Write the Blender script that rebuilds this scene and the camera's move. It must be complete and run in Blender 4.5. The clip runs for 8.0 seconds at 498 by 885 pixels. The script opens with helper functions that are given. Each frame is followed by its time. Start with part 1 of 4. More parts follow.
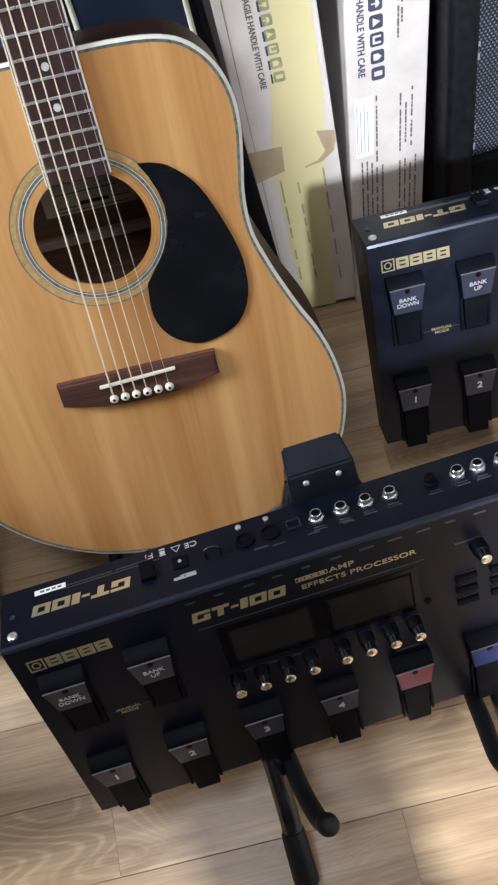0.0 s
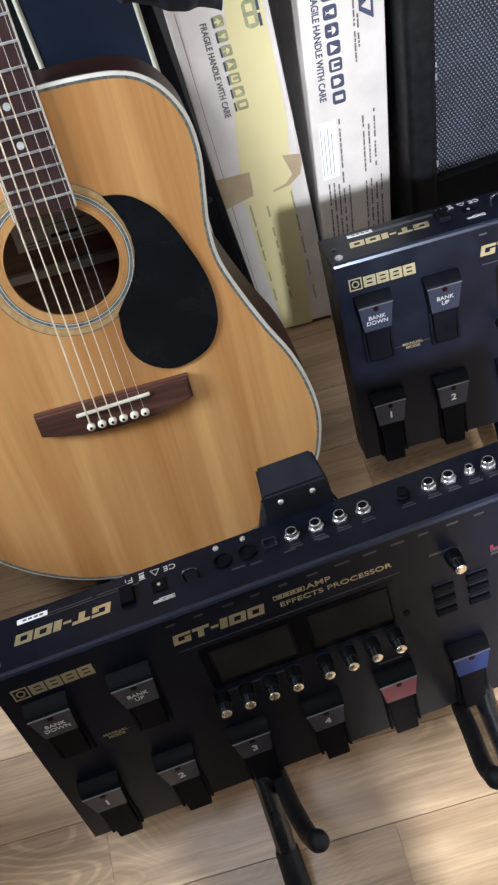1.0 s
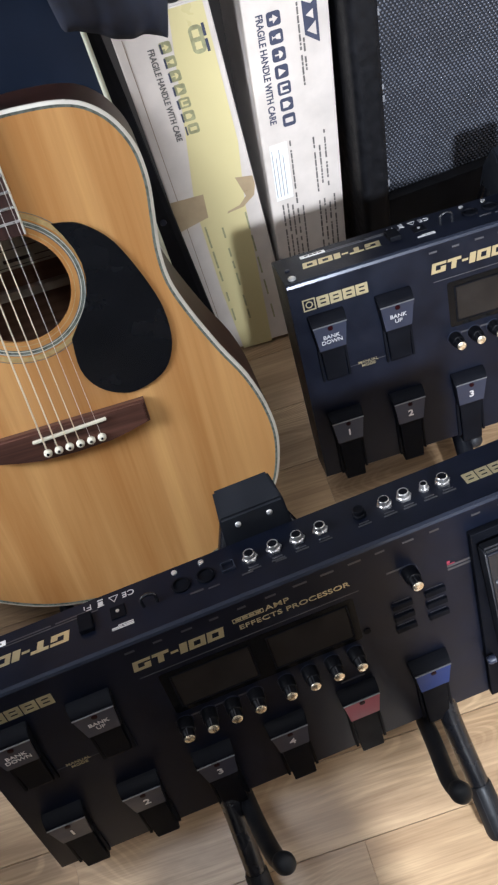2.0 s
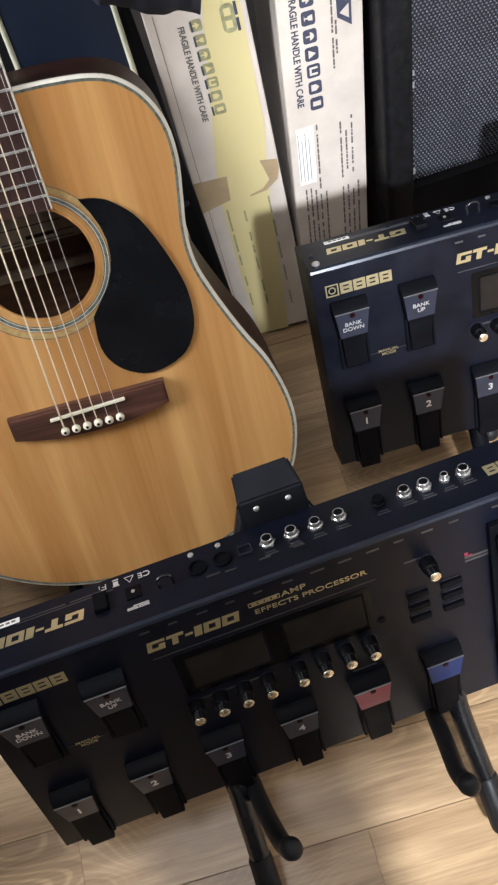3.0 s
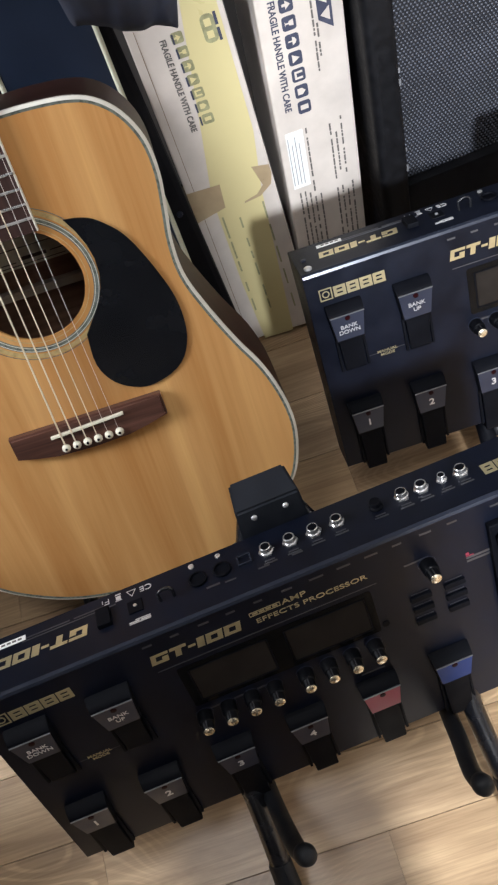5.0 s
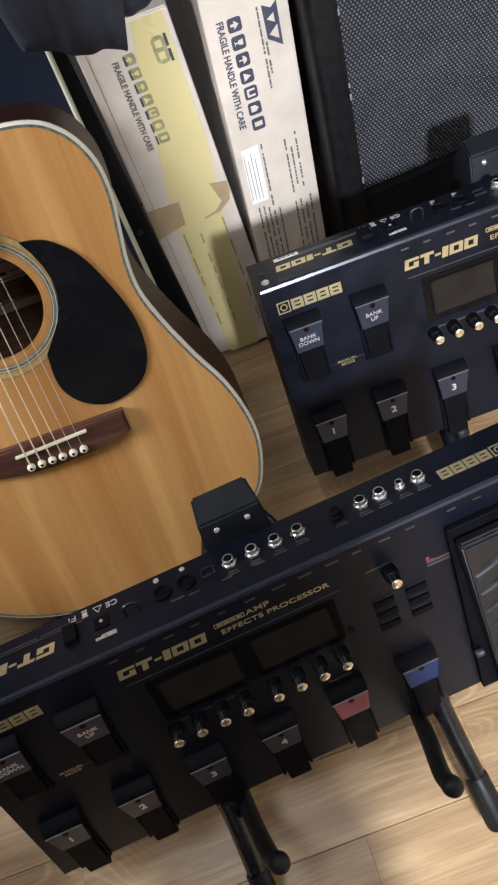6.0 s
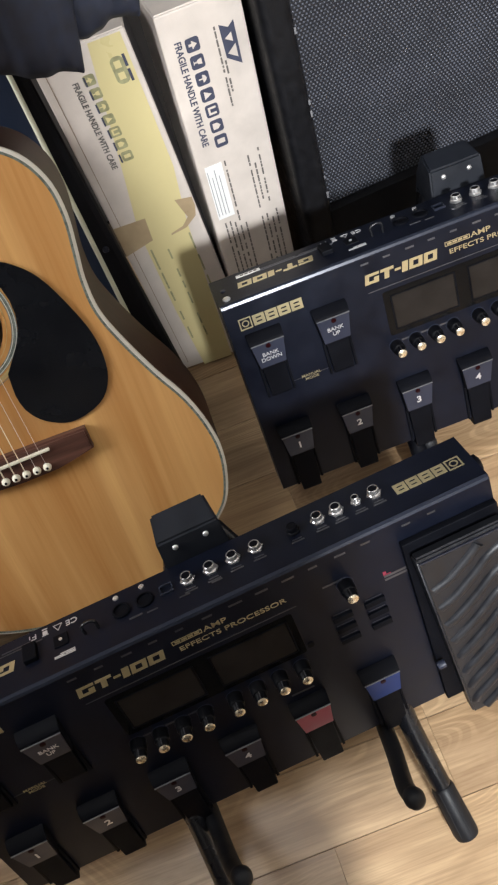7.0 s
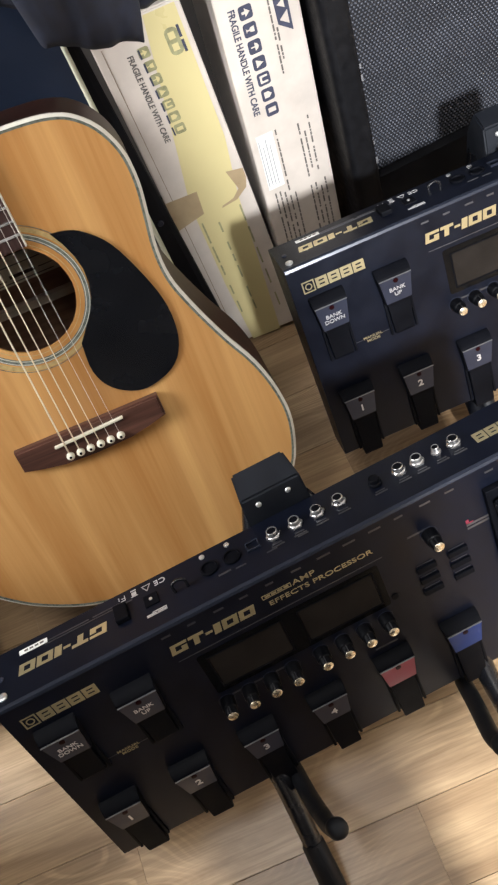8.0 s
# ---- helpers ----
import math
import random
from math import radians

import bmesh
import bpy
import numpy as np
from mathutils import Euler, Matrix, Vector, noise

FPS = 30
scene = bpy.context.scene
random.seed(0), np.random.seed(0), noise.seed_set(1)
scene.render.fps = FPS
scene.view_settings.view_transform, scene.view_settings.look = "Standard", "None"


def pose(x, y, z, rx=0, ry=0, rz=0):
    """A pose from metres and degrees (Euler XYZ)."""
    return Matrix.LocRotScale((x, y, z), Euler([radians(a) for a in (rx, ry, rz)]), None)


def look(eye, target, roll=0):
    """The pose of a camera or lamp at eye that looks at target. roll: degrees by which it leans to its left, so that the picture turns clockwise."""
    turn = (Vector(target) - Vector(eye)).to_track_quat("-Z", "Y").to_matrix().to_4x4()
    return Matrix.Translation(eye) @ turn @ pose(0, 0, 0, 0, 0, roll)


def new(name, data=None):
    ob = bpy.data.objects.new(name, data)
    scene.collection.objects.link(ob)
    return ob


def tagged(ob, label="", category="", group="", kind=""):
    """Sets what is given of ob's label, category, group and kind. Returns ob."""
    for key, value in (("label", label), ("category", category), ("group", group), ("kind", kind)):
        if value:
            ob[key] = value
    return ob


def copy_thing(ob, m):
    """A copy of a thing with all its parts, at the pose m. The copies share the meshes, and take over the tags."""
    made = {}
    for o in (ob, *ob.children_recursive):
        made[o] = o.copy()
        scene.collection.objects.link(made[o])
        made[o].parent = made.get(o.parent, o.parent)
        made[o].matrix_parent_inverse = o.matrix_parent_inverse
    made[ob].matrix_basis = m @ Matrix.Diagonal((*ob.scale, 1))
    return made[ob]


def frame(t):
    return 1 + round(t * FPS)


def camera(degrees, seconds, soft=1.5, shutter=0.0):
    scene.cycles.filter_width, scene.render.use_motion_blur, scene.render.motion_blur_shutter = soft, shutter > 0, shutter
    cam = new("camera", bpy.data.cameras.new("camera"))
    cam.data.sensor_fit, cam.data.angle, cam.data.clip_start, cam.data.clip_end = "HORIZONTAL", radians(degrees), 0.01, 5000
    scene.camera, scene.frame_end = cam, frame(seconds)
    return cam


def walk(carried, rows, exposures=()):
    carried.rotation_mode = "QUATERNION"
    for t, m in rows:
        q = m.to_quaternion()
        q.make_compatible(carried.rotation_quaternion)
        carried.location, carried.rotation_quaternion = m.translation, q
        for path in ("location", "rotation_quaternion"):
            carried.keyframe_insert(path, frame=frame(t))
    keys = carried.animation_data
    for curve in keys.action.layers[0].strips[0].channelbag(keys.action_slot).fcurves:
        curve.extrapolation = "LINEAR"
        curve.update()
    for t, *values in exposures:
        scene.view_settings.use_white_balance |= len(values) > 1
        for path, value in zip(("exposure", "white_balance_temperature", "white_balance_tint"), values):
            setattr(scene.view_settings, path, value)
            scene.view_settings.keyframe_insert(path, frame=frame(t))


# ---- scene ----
cam = camera(32.06, 8.0, soft=2.3)
PATH = [
    (0.0, -0.0000, 0.0000, 1.0030, 25.868, 6.167, -16.206),
    (0.5, -0.0151, -0.0026, 1.0024, 26.542, 6.359, -15.912),
    (1.0, 0.0209, -0.0104, 1.0113, 26.898, 7.190, -18.447),
    (1.5, 0.0450, -0.0115, 1.0163, 27.548, 7.173, -20.895),
    (3.0, 0.0212, -0.0055, 1.0104, 26.978, 5.518, -18.886),
    (3.5, 0.0323, -0.0049, 1.0154, 26.621, 6.076, -18.195),
    (4.0, 0.0268, -0.0033, 1.0109, 26.323, 6.608, -17.206),
    (4.5, 0.0120, -0.0019, 1.0080, 26.265, 7.653, -16.839),
    (5.0, 0.0568, -0.0092, 1.0129, 26.621, 8.772, -20.270),
    (6.5, 0.0924, -0.0248, 1.0213, 27.099, 8.727, -22.719),
    (7.0, 0.1178, -0.0292, 1.0246, 27.156, 9.200, -23.031),
    (7.5, 0.0963, -0.0306, 1.0284, 27.098, 9.624, -22.809),
    (8.0, 0.0449, -0.0374, 1.0253, 26.805, 10.782, -24.909),
]
walk(cam, [(t, pose(*row)) for t, *row in PATH], [(0.0, 0.11, 5700, 10), (1.5, 0.08, 5700, 10), (3.0, 0.03, 6200, 10), (4.0, 0.05, 6450, 10), (5.0, -0.04, 6050, 10), (6.5, -0.16, 6350, 10), (7.0, -0.17, 6350, 10), (7.5, -0.14, 6500, 10), (8.0, 0.13, 6400, 10)])

# ---- light ----
def room_world():
    w = bpy.data.worlds.new("room_world")
    w.use_nodes = True
    nt = w.node_tree
    sky = nt.nodes.new("ShaderNodeTexSky")
    sky.sky_type, sky.sun_disc = "NISHITA", False
    sky.sun_elevation, sky.sun_rotation = radians(35), radians(180)
    nt.links.new(sky.outputs[0], nt.nodes["Background"].inputs[0])
    nt.nodes["Background"].inputs[1].default_value = 0.1
    scene.world = w


def area_lamp(name, eye, target, w, h, watts, colour):
    data = bpy.data.lights.new(name, "AREA")
    data.shape, data.size, data.size_y, data.energy, data.color = "RECTANGLE", w, h, watts, colour
    ob = new(name, data)
    ob.matrix_world = look(eye, target)
    return ob


room_world()
area_lamp("window_light", (0.22, -1.92, 1.93), (0.30, 0.5, 0.2), 0.20, 0.24, 123, (0.97, 0.985, 1.0))
# added fill from the west to brighten the guitar; the window is assumed
area_lamp("side_fill_light", (-1.66, 0.35, 1.50), (-0.05, 0.42, 0.35), 0.80, 1.00, 88, (1.0, 0.99, 0.98))
# added soft overhead fill, with no known lamp behind it
area_lamp("ceiling_fill", (-0.45, 0.14, 2.44), (-0.45, 0.14, 0), 0.7, 0.5, 13, (1.0, 0.98, 0.96))

# ---- materials ----
def nodes_of(name):
    m = bpy.data.materials.new(name)
    m.use_nodes = True
    nt = m.node_tree
    return m, nt, nt.nodes["Principled BSDF"]


def noise_node(nt, scale, detail=4.0, stretch=(1, 1, 1), rough=0.55, distort=0.0, shifted=False):
    tc = nt.nodes.new("ShaderNodeTexCoord")
    mp = nt.nodes.new("ShaderNodeMapping")
    mp.inputs["Scale"].default_value = stretch
    nz = nt.nodes.new("ShaderNodeTexNoise")
    nz.inputs["Scale"].default_value = scale
    nz.inputs["Detail"].default_value = detail
    nz.inputs["Roughness"].default_value = rough
    nz.inputs["Distortion"].default_value = distort
    source = tc.outputs["Object"]
    if shifted:
        oi = nt.nodes.new("ShaderNodeObjectInfo")
        add = nt.nodes.new("ShaderNodeVectorMath")
        mul = nt.nodes.new("ShaderNodeVectorMath")
        add.operation, mul.operation = "ADD", "MULTIPLY"
        mul.inputs[1].default_value = (37.0, 11.0, 5.0)
        nt.links.new(oi.outputs["Random"], mul.inputs[0])
        nt.links.new(source, add.inputs[0])
        nt.links.new(mul.outputs[0], add.inputs[1])
        source = add.outputs[0]
    nt.links.new(source, mp.inputs["Vector"])
    nt.links.new(mp.outputs[0], nz.inputs["Vector"])
    return nz


def ramp(nt, src, stops):
    r = nt.nodes.new("ShaderNodeValToRGB")
    while len(r.color_ramp.elements) < len(stops):
        r.color_ramp.elements.new(0.5)
    for e, (p, c) in zip(r.color_ramp.elements, stops):
        e.position, e.color = p, (*c, 1)
    nt.links.new(src, r.inputs[0])
    return r


def mixc(nt, a, b, fac, mode="MULTIPLY"):
    mx = nt.nodes.new("ShaderNodeMix")
    mx.data_type, mx.blend_type = "RGBA", mode
    if isinstance(fac, float):
        mx.inputs["Factor"].default_value = fac
    else:
        nt.links.new(fac, mx.inputs["Factor"])
    nt.links.new(a, mx.inputs[6])
    nt.links.new(b, mx.inputs[7])
    return mx.outputs[2]


def bump(nt, bsdf, src, strength, dist=0.001):
    b = nt.nodes.new("ShaderNodeBump")
    b.inputs["Strength"].default_value, b.inputs["Distance"].default_value = strength, dist
    nt.links.new(src, b.inputs["Height"])
    nt.links.new(b.outputs[0], bsdf.inputs["Normal"])


def shade(c, k):
    return tuple(min(1, v * k) for v in c)


def mat(name, col, rough=0.5, metal=0.0, var=0.2, scale=40, grain=600, relief=0.15, coat=0.0, spec=0.5, rvar=0.1):
    """A plain surface with cloudy tone at one scale and fine relief at another."""
    m, nt, b = nodes_of(name)
    n1 = noise_node(nt, scale)
    n2 = noise_node(nt, grain, 2)
    r = ramp(nt, n1.outputs["Fac"], [(0.3, shade(col, 1 - var)), (0.7, shade(col, 1 + var))])
    nt.links.new(r.outputs[0], b.inputs["Base Color"])
    rr = ramp(nt, n1.outputs["Fac"], [(0.3, (max(0.02, rough - rvar),) * 3), (0.7, (min(1, rough + rvar),) * 3)])
    nt.links.new(rr.outputs[0], b.inputs["Roughness"])
    b.inputs["Metallic"].default_value = metal
    b.inputs["Specular IOR Level"].default_value = spec
    b.inputs["Coat Weight"].default_value = coat
    b.inputs["Coat Roughness"].default_value = 0.08
    if relief:
        bump(nt, b, n2.outputs["Fac"], relief, 0.0004)
    return m


def wood(name, dark, light, along, rough=0.35, coat=0.0, fine=420, broad=14, per_object=False, ring=0.0, relief=0.15, grain_mix=0.6):
    """Wood with its grain along one axis (0 x, 1 y), streaks at two scales."""
    m, nt, b = nodes_of(name)
    st = [1.0, 1.0, 1.0]
    st[along] = 0.025
    fine_n = noise_node(nt, fine, 3, st, shifted=per_object)
    st2 = [1.0, 1.0, 1.0]
    st2[along] = 0.12 if per_object else 0.045
    broad_n = noise_node(nt, broad, 5, st2, 0.6, 1.4 if per_object else 0.6, per_object)
    base = ramp(nt, broad_n.outputs["Fac"], [(0.25, dark), (0.75, light)])
    fr = ramp(nt, fine_n.outputs["Fac"], [(0.32, (0.62, 0.58, 0.53)), (0.62, (1.08, 1.08, 1.08))])
    col = mixc(nt, base.outputs[0], fr.outputs[0], grain_mix)
    if ring:
        st3 = [1.0, 1.0, 1.0]
        st3[along] = 0.28
        fig = noise_node(nt, 8, 1.5, st3, 0.45, 0.3, True)
        wv = nt.nodes.new("ShaderNodeMath")
        wv.operation = "MULTIPLY"
        wv.inputs[1].default_value = 400
        nt.links.new(fig.outputs["Fac"], wv.inputs[0])
        sn = nt.nodes.new("ShaderNodeMath")
        sn.operation = "SINE"
        nt.links.new(wv.outputs[0], sn.inputs[0])
        rg = ramp(nt, sn.outputs[0], [(0.15, (0.80, 0.76, 0.70)), (0.85, (1.32, 1.31, 1.28))])
        patch = noise_node(nt, 6, 2, (0.6, 1, 1), shifted=True)
        pr = ramp(nt, patch.outputs["Fac"], [(0.48, (0.06, 0.06, 0.06)), (0.64, (1, 1, 1))])
        k = nt.nodes.new("ShaderNodeMath")
        k.operation = "MULTIPLY"
        k.inputs[1].default_value = ring
        nt.links.new(pr.outputs[0], k.inputs[0])
        col = mixc(nt, col, rg.outputs[0], k.outputs[0])
    if per_object:
        oi = nt.nodes.new("ShaderNodeObjectInfo")
        tone = ramp(nt, oi.outputs["Random"], [(0.0, (0.78, 0.71, 0.64)), (0.35, (0.98, 0.96, 0.94)), (0.7, (1.0, 0.94, 0.85)), (1.0, (1.2, 1.2, 1.2))])
        col = mixc(nt, col, tone.outputs[0], 1.0)
    nt.links.new(col, b.inputs["Base Color"])
    b.inputs["Roughness"].default_value = rough
    b.inputs["Coat Weight"].default_value = coat
    b.inputs["Coat Roughness"].default_value = 0.07
    if relief:
        bump(nt, b, fine_n.outputs["Fac"], relief, 0.0004)
    return m


M_FLOOR = wood("vinyl_plank", (0.29, 0.186, 0.101), (0.65, 0.475, 0.29), 0, 0.34, 0.0, 420, 20, True, 0.6, 0.2, 0.5)
M_JOINT = mat("floor_joint", (0.06, 0.04, 0.025), 0.7)
# its darkness also keeps the added partition and pier out of reflections
M_WALL = mat("dark_wall_paint", (0.09, 0.085, 0.085), 0.8, scale=6, var=0.15)
M_ROOM = mat("room_wall_paint", (0.62, 0.60, 0.57), 0.75, scale=3, var=0.06)
M_CEIL = mat("ceiling_paint", (0.78, 0.77, 0.75), 0.8, scale=3, var=0.04)
M_SPRUCE = wood("aged_spruce", (0.40, 0.165, 0.042), (0.74, 0.43, 0.165), 1, 0.26, 0.5, 420, 20, relief=0.02, grain_mix=0.12)
M_ROSE = wood("rosewood", (0.026, 0.011, 0.009), (0.15, 0.068, 0.048), 0, 0.42, 0.0, 300, 90, relief=0.2)
M_FBOARD = wood("fretboard_rosewood", (0.030, 0.015, 0.013), (0.075, 0.036, 0.032), 1, 0.45, 0.0, 400, 50, relief=0.2)
M_SIDE = wood("dark_mahogany", (0.022, 0.009, 0.006), (0.050, 0.020, 0.012), 1, 0.42, 0.0, 250, 20, relief=0.03)
M_SIDE.node_tree.nodes["Principled BSDF"].inputs["Specular IOR Level"].default_value = 0.12
M_INSIDE = wood("bare_inner_wood", (0.20, 0.10, 0.06), (0.34, 0.18, 0.11), 0, 0.75, 0.0, 200, 14)
M_BRACE = wood("pale_brace_wood", (0.58, 0.46, 0.35), (0.72, 0.60, 0.47), 0, 0.7, 0.0, 200, 14)
M_BIND = mat("ivory_binding", (0.72, 0.70, 0.62), 0.35, var=0.06)
M_PURF = mat("grey_purfling", (0.13, 0.15, 0.13), 0.3, var=0.3, scale=200)
M_PURF2 = mat("pale_purfling", (0.46, 0.33, 0.14), 0.35, var=0.2, scale=200)
M_GUARD = mat("black_pickguard", (0.0060, 0.0068, 0.0090), 0.25, spec=0.35, var=0.3, scale=20, relief=0.02, rvar=0.06)
M_STEEL = mat("bright_steel", (0.78, 0.78, 0.77), 0.30, 0.75, var=0.1)
M_CHROME = mat("satin_nickel", (0.60, 0.59, 0.58), 0.30, 0.9, var=0.1, relief=0.03)
M_STRING = mat("bronze_string", (0.86, 0.76, 0.58), 0.4, 0.25, var=0.1)
M_PLAIN = mat("plain_string", (0.84, 0.82, 0.78), 0.4, 0.25, var=0.1)
M_BONE = mat("bone", (0.78, 0.74, 0.60), 0.4, var=0.05)
M_PEARL = mat("pearl_dot", (0.66, 0.70, 0.68), 0.25, var=0.15, scale=300)
M_PAPER = mat("aged_label_paper", (0.84, 0.73, 0.56), 0.8, var=0.15, scale=60)
M_INK = mat("brown_ink", (0.10, 0.06, 0.04), 0.8)
M_METALBLACK = mat("black_painted_steel", (0.0030, 0.0044, 0.0105), 0.38, 0.0, var=0.25, scale=30, grain=1500, relief=0.2, spec=0.22, rvar=0.06)
M_EDGE = mat("polished_dark_edge", (0.022, 0.026, 0.040), 0.24, 0.2, var=0.04, relief=0.0, spec=0.4, rvar=0.02)
M_PLASTIC = mat("matt_black_plastic", (0.0036, 0.0040, 0.0060), 0.52, spec=0.06, var=0.2, relief=0.2)
M_HEAD = mat("moulded_grey_black_plastic", (0.011, 0.013, 0.018), 0.5, spec=0.25, var=0.15, relief=0.2)
M_RUBBER = mat("black_rubber", (0.0085, 0.0092, 0.0115), 0.5, spec=0.3, var=0.3, scale=60, relief=0.3)
M_KNOB = mat("gloss_black_knob", (0.0030, 0.0032, 0.0044), 0.38, spec=0.12, var=0.1, relief=0.0)
M_TREAD = mat("worn_pedal_rubber", (0.0105, 0.0112, 0.0145), 0.42, spec=0.4, var=0.2, scale=60, relief=0.25)
M_TUBE = mat("gloss_black_tube", (0.008, 0.0085, 0.011), 0.26, 0.0, var=0.2, relief=0.0, coat=0.2, spec=0.45, rvar=0.04)
M_GREYFACE = mat("grey_switch_plate", (0.021, 0.025, 0.043), 0.42, 0.0, spec=0.35, var=0.1)
M_PLATELINE = mat("satin_plate_edge", (0.20, 0.205, 0.22), 0.35, 0.5, var=0.05)
M_RED = mat("red_switch_plate", (0.24, 0.034, 0.056), 0.42, 0.0, spec=0.18, var=0.1)
M_BLUE = mat("blue_switch_plate", (0.014, 0.032, 0.13), 0.42, 0.0, spec=0.15, var=0.1)
M_LED = mat("unlit_red_led", (0.014, 0.002, 0.003), 0.4, spec=0.05, var=0.1)
M_GOLD = mat("gold_print", (0.62, 0.53, 0.31), 0.33, 0.75, var=0.05, scale=200, relief=0.0, rvar=0.03)
M_GOLDCAP = mat("brushed_gold_cap", (0.84, 0.75, 0.57), 0.27, 0.9, var=0.15, scale=200)
M_WHITEPRINT = mat("silver_print", (0.66, 0.66, 0.67), 0.40, 0.5, var=0.04, relief=0.0, rvar=0.03)
M_GREYPRINT = mat("grey_print", (0.120, 0.120, 0.130), 0.45, 0.9, var=0.1)
M_LCD = mat("dark_display_glass", (0.0165, 0.0140, 0.0125), 0.22, spec=0.15, var=0.2, relief=0.0, rvar=0.02)
M_FASCIA = mat("gloss_black_fascia", (0.0030, 0.0032, 0.0038), 0.20, spec=0.2, var=0.1, relief=0.0, rvar=0.02)
M_STICKER = mat("white_sticker", (0.80, 0.80, 0.78), 0.5, var=0.04)
M_CARD = mat("pale_printed_cardboard", (0.61, 0.545, 0.485), 0.62, var=0.10, scale=22, grain=350, relief=0.2)
M_CARDSHADE = mat("shaded_cardboard_side", (0.040, 0.035, 0.036), 0.7, var=0.2, scale=30)
M_CARDIN = mat("brown_cardboard_edge", (0.26, 0.18, 0.12), 0.7, var=0.2, scale=60)
M_TAPEY = mat("yellowed_clear_tape", (0.64, 0.555, 0.285), 0.28, var=0.03, scale=9, relief=0.05, rvar=0.01)
M_TAPEB = mat("brown_tape", (0.40, 0.30, 0.18), 0.35, var=0.12, scale=40)
M_NAVYPRINT = mat("navy_print", (0.045, 0.050, 0.085), 0.6, var=0.2, scale=150)
M_FADED = mat("tape_covered_print", (0.30, 0.29, 0.16), 0.4, var=0.3, scale=120)
M_FADEDINK = mat("worn_dark_ink", (0.12, 0.11, 0.10), 0.5, var=0.3, scale=150)
M_BARPRINT = mat("small_dark_print", (0.13, 0.115, 0.105), 0.65, var=0.3, scale=400)
M_TOLEX = mat("black_tolex", (0.0065, 0.0066, 0.0080), 0.5, spec=0.16, var=0.35, scale=90, grain=900, relief=0.6)
M_SCUFF = mat("worn_grey_scuff", (0.16, 0.16, 0.17), 0.6)
M_GRILLE = mat("charcoal_grille_weave", (0.055, 0.060, 0.078), 0.42, 0.2, var=0.35, scale=18, relief=0.1)
M_GRILLEBACK = mat("grille_backing", (0.010, 0.010, 0.013), 0.8)
M_NAVYCASE = mat("navy_lacquer", (0.011, 0.019, 0.040), 0.42, var=0.25, scale=9, relief=0.03, spec=0.3)
M_PIPING = mat("cream_piping", (0.62, 0.62, 0.48), 0.45, var=0.08)
M_CLOTH = mat("dark_navy_cloth", (0.017, 0.021, 0.038), 0.75, var=0.4, scale=60, grain=1400, relief=0.6)
M_BAG = mat("black_nylon", (0.008, 0.008, 0.010), 0.8, spec=0.12, var=0.3, scale=60, grain=1200, relief=0.5)

# ---- mesh helpers ----
def part(name, bm, material, parent=None, label="", smooth=0.0):
    """Link a bmesh as one object under a thing or a part."""
    me = bpy.data.meshes.new(name)
    bmesh.ops.recalc_face_normals(bm, faces=bm.faces)
    bm.to_mesh(me)
    bm.free()
    me.materials.append(material)
    if smooth:
        me.shade_smooth()
        me.set_sharp_from_angle(angle=radians(smooth))
    ob = new(name, me)
    if parent is not None:
        ob.parent = parent
    if label:
        ob["label"] = label
    if name.startswith("print") and name != "printed_logo":
        ob["kind"] = "stuff"
    return ob


def thing(name, m, label, category, group=""):
    ob = new(name)
    ob.matrix_world = m
    ob.empty_display_size = 0.05
    return tagged(ob, label, category, group)


def cuboid(x0, x1, y0, y1, z0, z1, bevel=0.0, bm=None, seg=2):
    own = bmesh.new()
    bmesh.ops.create_cube(own, size=1)
    for v in own.verts:
        v.co = Vector(((x0 + x1) / 2 + v.co.x * (x1 - x0), (y0 + y1) / 2 + v.co.y * (y1 - y0), (z0 + z1) / 2 + v.co.z * (z1 - z0)))
    if bevel:
        bmesh.ops.bevel(own, geom=list(own.edges), offset=bevel, segments=seg, affect="EDGES", profile=0.6)
    if bm is None:
        return own
    join(bm, own)
    return bm


def join(bm, other):
    me = bpy.data.meshes.new("tmp")
    other.to_mesh(me)
    other.free()
    bm.from_mesh(me)
    bpy.data.meshes.remove(me)
    return bm


def prism(outline, z0, z1, bevel=0.0, seg=2):
    """A flat outline in x, y given thickness from z0 to z1, its upper edge rounded."""
    bm = bmesh.new()
    lo = [bm.verts.new((x, y, z0)) for x, y in outline]
    hi = [bm.verts.new((x, y, z1)) for x, y in outline]
    top = bm.faces.new(hi)
    bm.faces.new(lo[::-1])
    n = len(outline)
    for i in range(n):
        bm.faces.new((lo[i], lo[(i + 1) % n], hi[(i + 1) % n], hi[i]))
    if bevel:
        bmesh.ops.bevel(bm, geom=list(top.edges), offset=bevel, segments=seg, affect="EDGES")
    return bm


